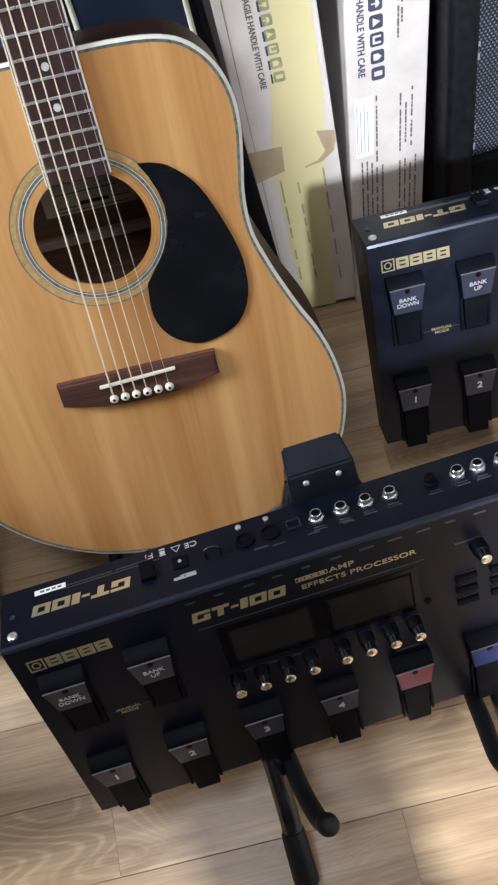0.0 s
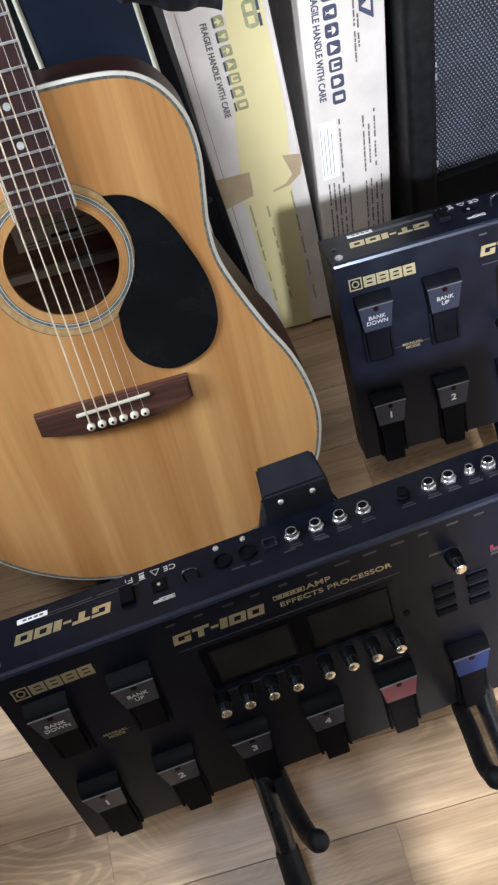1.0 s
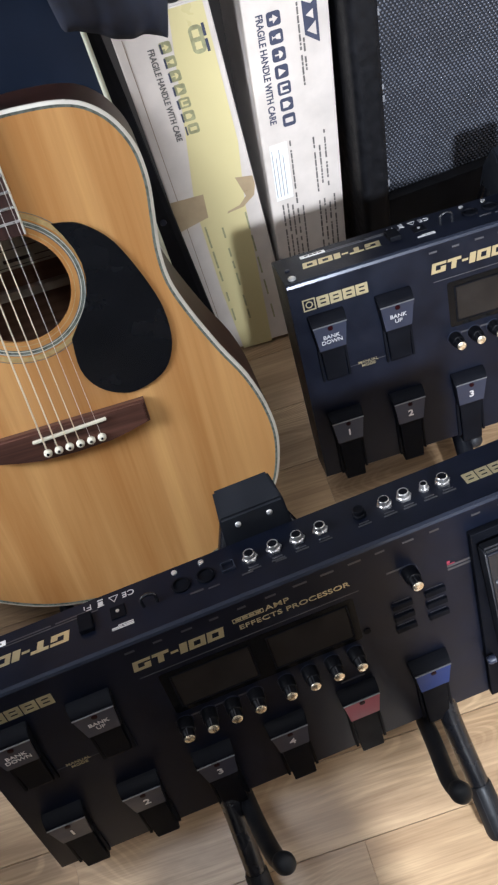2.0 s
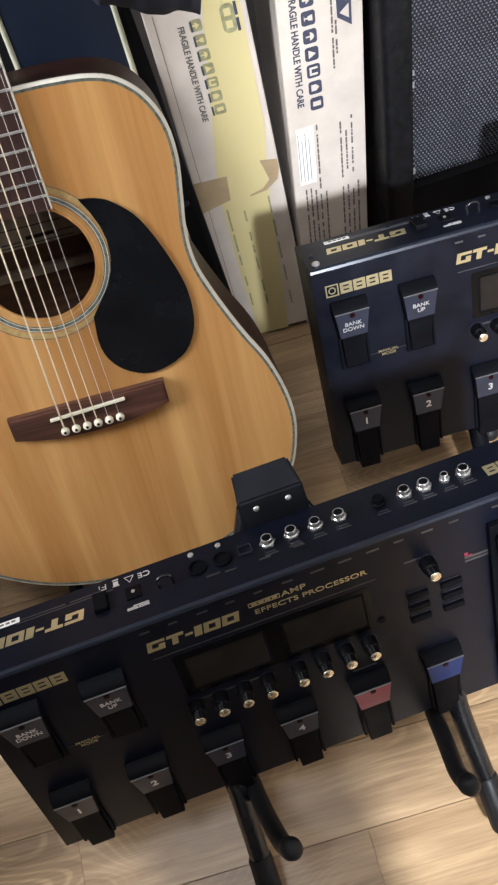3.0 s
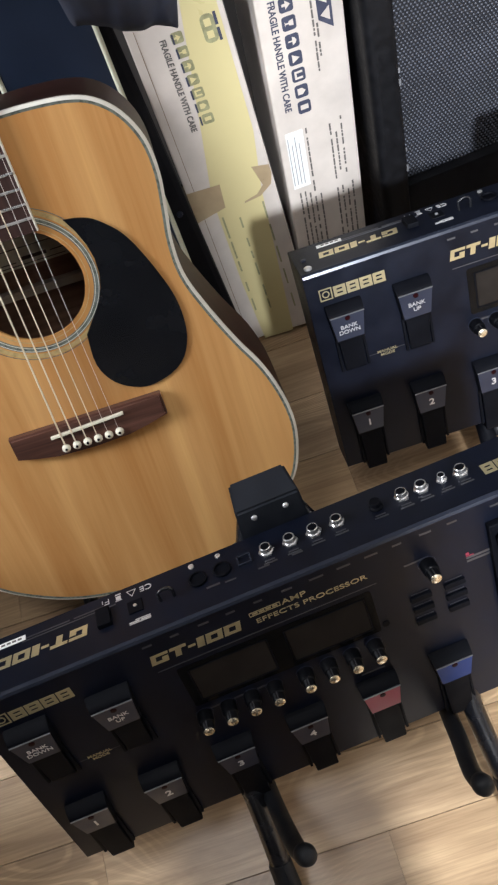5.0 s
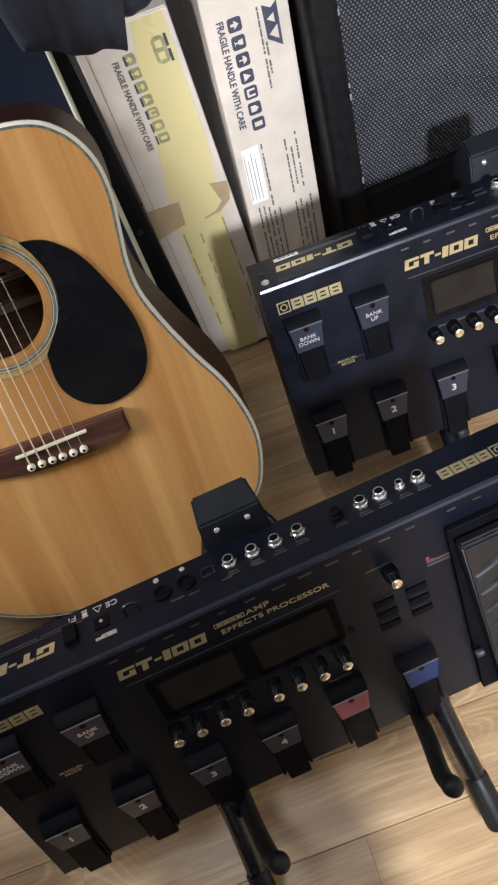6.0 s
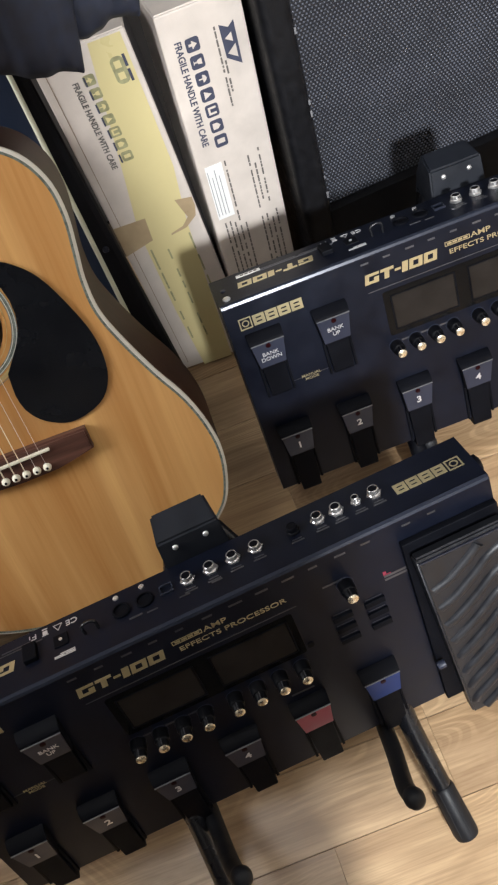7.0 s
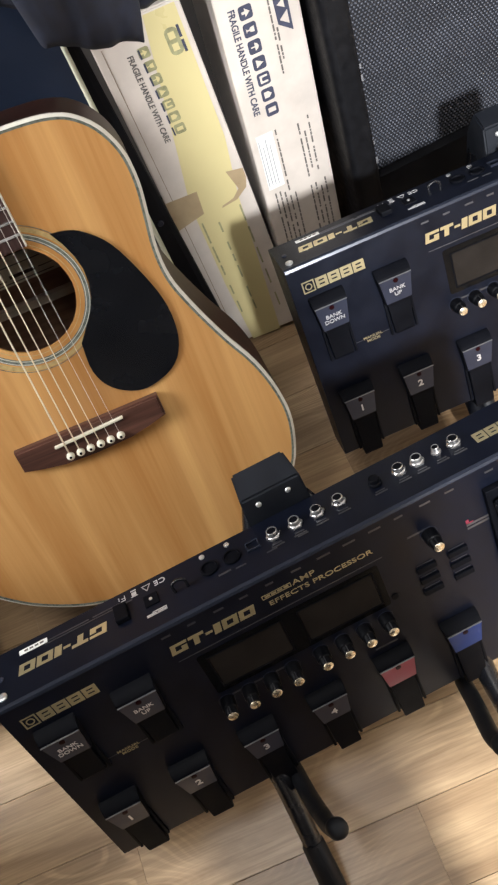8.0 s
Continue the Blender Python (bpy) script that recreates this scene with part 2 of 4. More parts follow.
def extrude_x(profile, x0, x1, x0b=None, x1b=None, bevel=0.0):
    """A y, z profile drawn from x0 to x1; x0b, x1b: its ends at the lowest y, for a taper."""
    ys = [p[0] for p in profile]
    top, low = max(ys), min(ys)
    x0b, x1b = x0 if x0b is None else x0b, x1 if x1b is None else x1b
    bm = bmesh.new()
    a, b = [], []
    for y, z in profile:
        k = (top - y) / (top - low)
        a.append(bm.verts.new((x0 + (x0b - x0) * k, y, z)))
        b.append(bm.verts.new((x1 + (x1b - x1) * k, y, z)))
    bm.faces.new(a)
    bm.faces.new(b[::-1])
    n = len(profile)
    for i in range(n):
        bm.faces.new((a[i], a[(i + 1) % n], b[(i + 1) % n], b[i]))
    if bevel:
        bmesh.ops.bevel(bm, geom=list(bm.edges), offset=bevel, segments=2, affect="EDGES")
    return bm


def ring(cx, cy, r0, r1, z0, z1, n=64):
    bm = bmesh.new()
    rows = []
    for i in range(n):
        a = 2 * math.pi * i / n
        c, s = math.cos(a), math.sin(a)
        rows.append([bm.verts.new((cx + r * c, cy + r * s, z)) for r, z in ((r0, z0), (r0, z1), (r1, z1), (r1, z0))])
    for i in range(n):
        p, q = rows[i], rows[(i + 1) % n]
        for k in range(4):
            bm.faces.new((p[k], p[(k + 1) % 4], q[(k + 1) % 4], q[k]))
    return bm


def lathe(profile, n=20, m=None):
    """A turned form from (radius, height) pairs about z, set at the pose m."""
    bm = bmesh.new()
    rows = []
    for i in range(n):
        a = 2 * math.pi * i / n
        rows.append([bm.verts.new((r * math.cos(a), r * math.sin(a), z)) for r, z in profile])
    for i in range(n):
        p, q = rows[i], rows[(i + 1) % n]
        for k in range(len(profile) - 1):
            bm.faces.new((p[k], q[k], q[k + 1], p[k + 1]))
    for end in (0, -1):
        if profile[end][0] > 1e-6:
            bm.faces.new([r[end] for r in rows])
    bmesh.ops.remove_doubles(bm, verts=bm.verts, dist=1e-7)
    if m is not None:
        bm.transform(m)
    return bm


def tube(points, radius, n=12, radii=None):
    """A round bar along points, with closed ends."""
    bm = bmesh.new()
    pts = [Vector(p) for p in points]
    rings = []
    side = None
    for i, p in enumerate(pts):
        d = (pts[min(i + 1, len(pts) - 1)] - pts[max(i - 1, 0)]).normalized()
        if side is None:
            side = d.orthogonal().normalized()
        side = (side - d * side.dot(d)).normalized()
        up = d.cross(side)
        r = radii[i] if radii else radius
        rings.append([bm.verts.new(p + r * (math.cos(2 * math.pi * k / n) * side + math.sin(2 * math.pi * k / n) * up)) for k in range(n)])
    for a, b in zip(rings, rings[1:]):
        for k in range(n):
            bm.faces.new((a[k], a[(k + 1) % n], b[(k + 1) % n], b[k]))
    bm.faces.new(rings[0][::-1])
    bm.faces.new(rings[-1])
    return bm


def smooth_path(ctrl, steps=6, closed=False):
    """Catmull-Rom points through the control points."""
    pts = [Vector(c) for c in ctrl]
    n = len(pts)
    out = []
    for i in range(n if closed else n - 1):
        if closed:
            p0, p1, p2, p3 = (pts[(i + k) % n] for k in (-1, 0, 1, 2))
        else:
            p0, p1, p2, p3 = pts[max(i - 1, 0)], pts[i], pts[i + 1], pts[min(i + 2, n - 1)]
        for s in range(steps):
            t = s / steps
            out.append(0.5 * (2 * p1 + (p2 - p0) * t + (2 * p0 - 5 * p1 + 4 * p2 - p3) * t * t + (3 * p1 - p0 - 3 * p2 + p3) * t ** 3))
    if not closed:
        out.append(pts[-1])
    return out


def lettering(text, size, m, material, parent, name="lettering", stretch=1.0, depth=0.0002):
    """Raised printed words, centred on the pose m."""
    cu = bpy.data.curves.new(name, "FONT")
    cu.body, cu.size, cu.align_x, cu.align_y, cu.extrude, cu.space_line = text, size, "CENTER", "CENTER", depth, 0.95
    cu.offset = size * (0.022 if size > 0.009 else 0.004)
    tmp = bpy.data.objects.new("tmp_text", cu)
    scene.collection.objects.link(tmp)
    me = bpy.data.meshes.new_from_object(tmp)
    bpy.data.objects.remove(tmp)
    me.name = name
    me.transform(m @ Matrix.Diagonal((stretch, 1, 1, 1)))
    me.materials.clear()
    me.materials.append(material)
    ob = new(name, me)
    ob.parent = parent
    return ob


def rounded(x0, x1, y0, y1, r, n=4):
    out = []
    for cx, cy, a0 in ((x1 - r, y0 + r, -90), (x1 - r, y1 - r, 0), (x0 + r, y1 - r, 90), (x0 + r, y0 + r, 180)):
        for k in range(n + 1):
            a = radians(a0 + 90 * k / n)
            out.append((cx + r * math.cos(a), cy + r * math.sin(a)))
    return out


def bars(rects, z0, z1, m=None):
    """Several printed bars (x0, x1, y0, y1) of one printed block."""
    bm = bmesh.new()
    for x0, x1, y0, y1 in rects:
        cuboid(x0, x1, y0, y1, z0, z1, 0, bm)
    if m is not None:
        bm.transform(m)
    return bm


# ---- room ----
def room():
    bm = cuboid(-1.7, 2.0, -2.0, 1.0, -0.12, -0.006)
    floor = part("floor", bm, M_JOINT)
    tagged(floor, "wood-look vinyl plank floor in pale brown", "floor", kind="structure")
    walls = (("wall_north", (-1.8, 2.1, 1.0, 1.1, 0, 2.5), M_WALL, "dark plain wall behind the stored gear"),
             ("wall_east", (2.0, 2.1, -2.0, 1.0, 0, 2.5), M_ROOM, "plain pale painted wall"))
    for name, b, m, text in walls:
        tagged(part(name, cuboid(*b), m), text, "wall", kind="structure")
    # west wall with an assumed opening for the added side fill
    bm = bmesh.new()
    for b in ((-1.8, -1.7, -2.0, -0.07, 0, 2.5), (-1.8, -1.7, 0.77, 1.0, 0, 2.5), (-1.8, -1.7, -0.07, 0.77, 0, 0.98), (-1.8, -1.7, -0.07, 0.77, 2.02, 2.5)):
        cuboid(*b, 0, bm)
    tagged(part("wall_west", bm, M_ROOM), "unseen plain pale painted wall with an assumed window opening", "wall", kind="structure")
    # south wall with a window opening
    bm = bmesh.new()
    for b in ((-1.8, -0.05, -2.1, -2.0, 0, 2.5), (0.50, 2.1, -2.1, -2.0, 0, 2.5), (-0.05, 0.50, -2.1, -2.0, 0, 1.75), (-0.05, 0.50, -2.1, -2.0, 2.32, 2.5)):
        cuboid(*b, 0, bm)
    tagged(part("wall_south", bm, M_ROOM), "unseen plain pale painted wall with an assumed window opening", "wall", kind="structure")
    # added partition behind the viewer: shades the left side, two low slots light the floor
    bm = cuboid(-1.7, 0.194, -0.36, -0.32, 0.425, 2.5)
    cuboid(-1.7, -0.34, -0.36, -0.32, 0.23, 0.425, 0, bm)
    cuboid(-0.085, 0.105, -0.36, -0.32, 0.23, 0.425, 0, bm)
    cuboid(-1.7, 0.194, -0.36, -0.32, 0, 0.23, 0, bm)
    tagged(part("shade_partition", bm, M_WALL), "unseen dark partition added to block window light, with low slots", "wall", kind="structure")
    # added pier: keeps the side fill off the front processor and lower guitar
    tagged(part("shade_pier", cuboid(-1.7, -0.60, -0.318, 0.30, 0, 2.5, 0.004), M_WALL), "unseen dark pier added to shade the front processor", "wall", kind="structure")
    tagged(part("ceiling", cuboid(-1.8, 2.1, -2.1, 1.1, 2.5, 2.6), M_CEIL), "plain white painted ceiling", "ceiling", kind="structure")
    return floor


FLOOR = room()

# ---- guitar ----
HALF = [(0.0, 0.2905), (0.03, 0.2905), (0.0558, 0.290), (0.0865, 0.287), (0.1085, 0.2795), (0.1270, 0.2625), (0.1390, 0.2370), (0.1415, 0.207),
        (0.1375, 0.175), (0.1335, 0.146), (0.1345, 0.115), (0.1445, 0.0824), (0.1635, 0.038), (0.1825, 0.0), (0.1945, -0.040), (0.1970, -0.0805),
        (0.1860, -0.1256), (0.1670, -0.152), (0.138, -0.1775), (0.096, -0.2005), (0.05, -0.2125), (0.0, -0.216)]
HOLE, HOLE_R = (-0.0015, 0.1475), 0.0503
GUARD_ROUND = (-0.001, 0.1508)


def body_outline(shrink=0.0):
    ctrl = [(x, y, 0) for x, y in HALF] + [(-x, y, 0) for x, y in HALF[-2:0:-1]]
    pts = smooth_path(ctrl, 4, True)
    for p in pts:
        p.x -= 0.0022 * min(1.0, max(0.0, (0.09 - p.y) / 0.12))
    if not shrink:
        return [(p.x, p.y) for p in pts]
    n = len(pts)
    out = []
    for i in range(n):
        d = (pts[(i + 1) % n] - pts[i - 1]).normalized()
        out.append((pts[i].x + d.y * -shrink, pts[i].y + d.x * shrink))
    # the outline runs clockwise, so inward is to its right
    cx = sum(abs(p[0]) for p in out)
    if cx > sum(abs(p.x) for p in pts):
        out = [(2 * pts[i].x - out[i][0], 2 * pts[i].y - out[i][1]) for i in range(n)]
    return out


def depth_at(y):
    return 0.122 - 0.022 * (y + 0.216) / 0.506


def loop_band(a, b, za, zb):
    """A closed band between two outlines of the same count."""
    bm = bmesh.new()
    va = [bm.verts.new((x, y, za(x, y))) for x, y in a]
    vb = [bm.verts.new((x, y, zb(x, y))) for x, y in b]
    n = len(a)
    for i in range(n):
        bm.faces.new((va[i], va[(i + 1) % n], vb[(i + 1) % n], vb[i]))
    return bm


def plate_with_hole(outer, centre, r, z0, z1):
    """A plate with a round hole: the rim's points each joined to the nearest angle on the hole."""
    bm = bmesh.new()
    cx, cy = centre
    n = len(outer)
    layers = []
    for z in (z0, z1):
        o = [bm.verts.new((x, y, z)) for x, y in outer]
        i = []
        for x, y in outer:
            a = math.atan2(y - cy, x - cx)
            i.append(bm.verts.new((cx + r * math.cos(a), cy + r * math.sin(a), z)))
        for k in range(n):
            bm.faces.new((o[k], o[(k + 1) % n], i[(k + 1) % n], i[k]))
        layers.append((o, i))
    (o0, i0), (o1, i1) = layers
    for k in range(n):
        j = (k + 1) % n
        bm.faces.new((o0[k], o0[j], o1[j], o1[k]))
        bm.faces.new((i0[k], i0[j], i1[j], i1[k]))
    return bm


def acoustic_guitar():
    m = Matrix(((0.9968, 0.0485, -0.0640, -0.0584), (-0.0797, 0.5001, -0.8623, 0.4547), (-0.0098, 0.8646, 0.5024, 0.2984), (0, 0, 0, 1)))
    g = thing("acoustic_guitar", m, "amber spruce-top acoustic guitar with black pickguard, leaning on its stand", "guitar")
    outer, inner, purf = body_outline(), body_outline(0.0028), body_outline(0.0052)
    part("soundboard", plate_with_hole(purf, HOLE, HOLE_R, -0.003, 0.0), M_SPRUCE, g, "glossy amber spruce top")
    part("binding", loop_band(outer, inner, lambda x, y: -0.0012, lambda x, y: 0.0003), M_BIND, g, "ivory edge binding")
    bm = loop_band(inner, purf, lambda x, y: 0.0003, lambda x, y: 0.0)
    part("purfling", bm, M_PURF, g, "grey-green inlaid edge line")
    bm = loop_band(outer, outer, lambda x, y: -0.0012, lambda x, y: -0.006)
    part("side_binding", bm, M_BIND, g)
    bm = loop_band(outer, outer, lambda x, y: -0.006, lambda x, y: -depth_at(y))
    side = part("side", bm, M_SIDE, g, "dark glossy mahogany side", 40)
    bm = bmesh.new()
    bm.faces.new([bm.verts.new((x, y, -depth_at(y))) for x, y in outer])
    part("back", bm, M_INSIDE, g, "bare wood back seen through the soundhole")
    z = -depth_at(0.13)
    part("brace", cuboid(-0.10, 0.10, 0.1065, 0.1155, z + 0.001, z + 0.013, 0.0015), M_BRACE, g, "pale wooden back brace")
    part("brace", cuboid(-0.10, 0.10, 0.168, 0.174, z + 0.001, z + 0.010, 0.0015), M_BRACE, g)
    lab = part("paper_label", cuboid(-0.054, 0.036, 0.1345, 0.1640, z + 0.001, z + 0.0035), M_PAPER, g, "aged paper label inside the soundhole")
    z += 0.0042
    part("print", bars([(-0.018, 0.010, 0.1415, 0.1450), (-0.040, 0.020, 0.1540, 0.1548), (-0.044, -0.022, 0.1405, 0.1413), (0.014, 0.031, 0.1430, 0.1438), (-0.044, 0.028, 0.1370, 0.1377)], z - 0.0006, z), M_INK, lab)
    for r0, r1, mm in ((0.0535, 0.0541, M_PURF2), (0.0580, 0.0590, M_PURF), (0.0590, 0.0596, M_BIND), (0.0596, 0.0622, M_PURF), (0.0622, 0.0628, M_BIND), (0.0628, 0.0634, M_PURF), (0.0650, 0.0692, M_PURF2), (0.0700, 0.0707, M_PURF)):
        part("rosette_ring", ring(*HOLE, r0, r1, -0.001, 0.00025, 96), mm, g)
    # pickguard: a smooth sweep that follows the rosette
    arc = []
    for k in range(9):
        a = math.atan2(0.094 - GUARD_ROUND[1], 0.0345) + (math.atan2(0.1935 - GUARD_ROUND[1], 0.0497) - math.atan2(0.094 - GUARD_ROUND[1], 0.0345)) * k / 8
        arc.append((GUARD_ROUND[0] + 0.0652 * math.cos(a), GUARD_ROUND[1] + 0.0652 * math.sin(a)))
    free = [(0.0497, 0.1945, 0), (0.064, 0.192, 0), (0.0775, 0.185, 0), (0.0962, 0.1645, 0), (0.1125, 0.1251, 0), (0.1207, 0.091, 0), (0.1188, 0.0575, 0), (0.1050, 0.0324, 0), (0.0810, 0.0215, 0),
            (0.0606, 0.0215, 0), (0.0400, 0.0345, 0), (0.0295, 0.057, 0), (0.0318, 0.0885, 0)]
    sweep = [(p.x, p.y) for p in smooth_path(free, 4)]
    part("pickguard", prism(arc[1:-1] + sweep, 0.0003, 0.0020, 0.0006), M_GUARD, g, "glossy black teardrop pickguard")
    # bridge
    bo = [(-0.0765, 0.0115), (-0.0765, -0.0125), (-0.056, -0.0165), (-0.036, -0.0205), (0.0, -0.0220), (0.036, -0.0205), (0.056, -0.0165), (0.0765, -0.0125), (0.0765, 0.0115)]
    br = part("bridge", prism(bo, 0.0, 0.0085, 0.0022), M_ROSE, g, "dark rosewood bridge")
    b = cuboid(-0.037, 0.037, 0.0020, 0.0046, 0.006, 0.0118, 0.0006)
    b.transform(pose(0, 0, 0, 0, 0, 2.5))
    part("saddle", b, M_BONE, br, "pale bone saddle")
    for k in range(6):
        x = -0.0271 + 0.01084 * k
        part("bridge_pin", lathe([(0.0026, 0.008), (0.0042, 0.0095), (0.0042, 0.0115), (0.003, 0.0132), (0.0, 0.0137)], 14, pose(x, -0.0132, 0)), M_BONE, br, smooth=50)
        part("pin_dot", lathe([(0.0014, 0.0134), (0.0013, 0.0141), (0.0, 0.0142)], 10, pose(x, -0.0132, 0)), M_GUARD, br)
    # neck and fretboard
    scale_len, end = 0.6527, 0.1935

    def half(y):
        return 0.0215 + (0.0277 - 0.0215) * (scale_len - y) / (scale_len - end)
    board = [(-half(end), end), (half(end), end), (half(scale_len), scale_len), (-half(scale_len), scale_len)]
    fb = part("fretboard", prism([(x * 0.955, y) for x, y in board], 0.0, 0.0062), M_FBOARD, g, "dark rosewood fretboard")
    for s in (-1, 1):
        e = [(s * half(end) * 0.955, end), (s * half(end), end), (s * half(scale_len), scale_len), (s * half(scale_len) * 0.955, scale_len)]
        part("fretboard_binding", prism(e, 0.0, 0.0063), M_BIND, fb)
    fret_y = [scale_len * 2 ** (-k / 12) for k in range(22)]
    for k in range(1, 21):
        y = fret_y[k]
        b = cuboid(-half(y) * 0.985, half(y) * 0.985, y - 0.0011, y + 0.0011, 0.0055, 0.0073, 0.0004)
        part("fret", b, M_STEEL, fb)
    for k in (3, 5, 7, 9, 15, 17):
        part("inlay_dot", lathe([(0.0032, 0.005), (0.0032, 0.0065), (0.0, 0.0065)], 16, pose(0, (fret_y[k] + fret_y[k - 1]) / 2, 0)), M_PEARL, fb)
    neck = [(0.28, -0.035, 0.026), (0.32, -0.018, 0.0265), (0.45, -0.014, 0.024), (0.655, -0.013, 0.0212)]
    bm = bmesh.new()
    rows = []
    for y, zb, w in neck:
        rows.append([bm.verts.new((w * math.cos(radians(a)), y, zb * math.sin(radians(a)) if a else -0.0002)) for a in range(0, 181, 20)])
    for a, b in zip(rows, rows[1:]):
        for k in range(len(a) - 1):
            bm.faces.new((a[k], a[k + 1], b[k + 1], b[k]))
    part("neck", bm, M_SIDE, g, "dark glossy neck", 40)
    hd = [(-0.022, 0.653), (0.022, 0.653), (0.034, 0.70), (0.036, 0.82), (0.0, 0.835), (-0.036, 0.82), (-0.034, 0.70)]
    part("headstock", prism(hd, -0.012, 0.003, 0.002), M_SIDE, g)
    part("nut", cuboid(-0.0215, 0.0215, 0.6527, 0.657, 0.0, 0.0085, 0.0006), M_BONE, g)
    for k in range(6):
        x0, x1 = -0.0271 + 0.01084 * k, -0.018 + 0.0072 * k
        r = (0.00085, 0.00072, 0.00060, 0.00048, 0.00022, 0.00018)[k]
        top = 0.0116
        part("string", tube([(x0, -0.0125, 0.0105), (x0 * 0.995, 0.0033 + x0 * 0.043, top), (x1, scale_len, 0.0086), (x1 * 1.2, 0.70, 0.004)], r, 6), M_STRING if k < 4 else M_PLAIN, g, smooth=60)
    return g


GUITAR = acoustic_guitar()


def guitar_stand():
    """Low stand under the guitar, with a cradle peg that shows below the lower bout."""
    st = thing("guitar_stand", pose(-0.065, 0.42, 0), "low black steel guitar stand under the acoustic guitar", "stand")
    for x in (-0.095, 0.095):
        part("cradle_arm", tube(smooth_path([(x, 0.10, 0.055), (x, -0.03, 0.045), (x, -0.085, 0.060), (x, -0.096, 0.095), (x, -0.098, 0.128)], 4), 0.0085, 12), M_RUBBER, st, "rubber-sleeved cradle arm", 60)
        part("leg", tube([(x, 0.10, 0.055), (x * 1.05, 0.13, 0.006)], 0.008, 10), M_PLASTIC, st, smooth=60)
        part("leg", tube([(x, 0.02, 0.047), (x, 0.03, 0.006)], 0.008, 10), M_PLASTIC, st, smooth=60)
    part("crossbar", tube([(-0.095, 0.10, 0.055), (0.095, 0.10, 0.055)], 0.008, 10), M_PLASTIC, st, smooth=60)
    return st


guitar_stand()

# ---- floor effects processors ----
def effects_processor():
    p = thing("effects_processor", Matrix(), "black steel floor effects processor standing tilted on a folding stand", "effects unit", "effects processors on stands")
    W, D, BACK, FRONT = 0.5422, 0.2543, 0.066, 0.040
    c = 0.0024
    prof = [(-D, -FRONT), (-D, -0.002), (-D + 0.002, 0.0), (-c, 0.0), (0.0, -c), (0.0, -BACK + 0.003), (-0.003, -BACK)]
    part("chassis", extrude_x(prof, 0, W), M_METALBLACK, p, "black painted steel case")
    part("edge_strip", extrude_x([(-c - 0.0010, 0.0004), (-c * 0.5 + 0.0004, -c * 0.5 + 0.0007), (0.0004, -c - 0.001), (-0.0020, -c - 0.001), (-c - 0.001, -0.0022)], 0.0008, W - 0.0008), M_EDGE, p, "polished bevelled rear edge")
    # footswitches
    def footswitch(x, y, face, text, size, led):
        prof = [(y + 0.009, 0.0), (y + 0.0065, 0.0075), (y + 0.001, 0.0125), (y - 0.0005, 0.0128), (y - 0.0335, 0.0085), (y - 0.035, 0.001), (y - 0.035, 0.0)]
        fs = part("footswitch", extrude_x(prof, x - 0.0195, x + 0.0195, x - 0.0150, x + 0.0150, 0.0008), M_PLASTIC, p, "", 30)
        # the sloped plate
        tilt = math.atan2(0.0043, 0.033)
        pl = bmesh.new()
        outline = [(-0.0178, -0.001), (0.0178, -0.001), (0.0143, -0.0315), (-0.0143, -0.0315)]
        pl = prism(outline[::-1], 0.0, 0.0007)
        m = pose(x, y, 0.0128, math.degrees(tilt))
        pl.transform(m)
        plate = part("switch_plate", pl, face, fs, "")
        ln = cuboid(-0.0182, 0.0182, -0.0012, -0.0002, 0.0, 0.0010)
        ln.transform(m)
        part("plate_edge", ln, M_PLATELINE, fs, "thin satin metal edge")
        if led:
            part("indicator_lens", lathe([(0.0030, 0.0003), (0.0027, 0.0014), (0.0, 0.0018)], 14, m @ pose(0, -0.0048, 0)), M_LED, fs, smooth=50)
        if text:
            lettering(text, size, m @ pose(0, -0.0185, 0.0009), M_WHITEPRINT, fs)
        # stem below the plate, with its side grooves
        ys = y - 0.034
        ye = ys - 0.040 if y > -0.1 else -0.263
        part("stem", extrude_x([(ys + 0.004, 0.0003), (ys + 0.004, 0.0062), (ye + 0.003, 0.0046), (ye, 0.0030), (ye, -0.012 if y < -0.1 else 0.0003)], x - 0.0128, x + 0.0128, x - 0.0112, x + 0.0112, 0.0006), M_PLASTIC, fs)
        for s in (-1, 1):
            part("groove_rib", cuboid(x + s * 0.0146 - 0.0014, x + s * 0.0146 + 0.0014, max(ye, -D + 0.002), ys + 0.003, -0.001, 0.0028, 0.0005), M_PLASTIC, fs)
        return fs
    footswitch(0.0340, -0.0475, M_GREYFACE, "BANK\nDOWN", 0.0068, True)
    footswitch(0.1066, -0.0475, M_GREYFACE, "BANK\nUP", 0.0068, True)
    for k in range(4):
        footswitch(0.0340 + 0.0723 * k, -0.1720, M_GREYFACE, str(k + 1), 0.0125, True)
    footswitch(0.3235, -0.1690, M_RED, "", 0.01, True)
    footswitch(0.3955, -0.1690, M_BLUE, "", 0.01, True)
    # knobs
    for x, y in [(0.1689 + 0.0222 * k, -0.1212) for k in range(4)] + [(0.2650 + 0.0223 * k, -0.1208) for k in range(4)] + [(0.3956, -0.0490)]:
        y += 0.0032
        kn = part("knob", lathe([(0.0074, 0.0003), (0.0072, 0.0100), (0.0068, 0.0112), (0.0060, 0.0116), (0.0057, 0.0122), (0.0056, 0.0186), (0.0052, 0.0192), (0.0, 0.0192)], 18, pose(x, y, 0)), M_KNOB, p, "", 40)
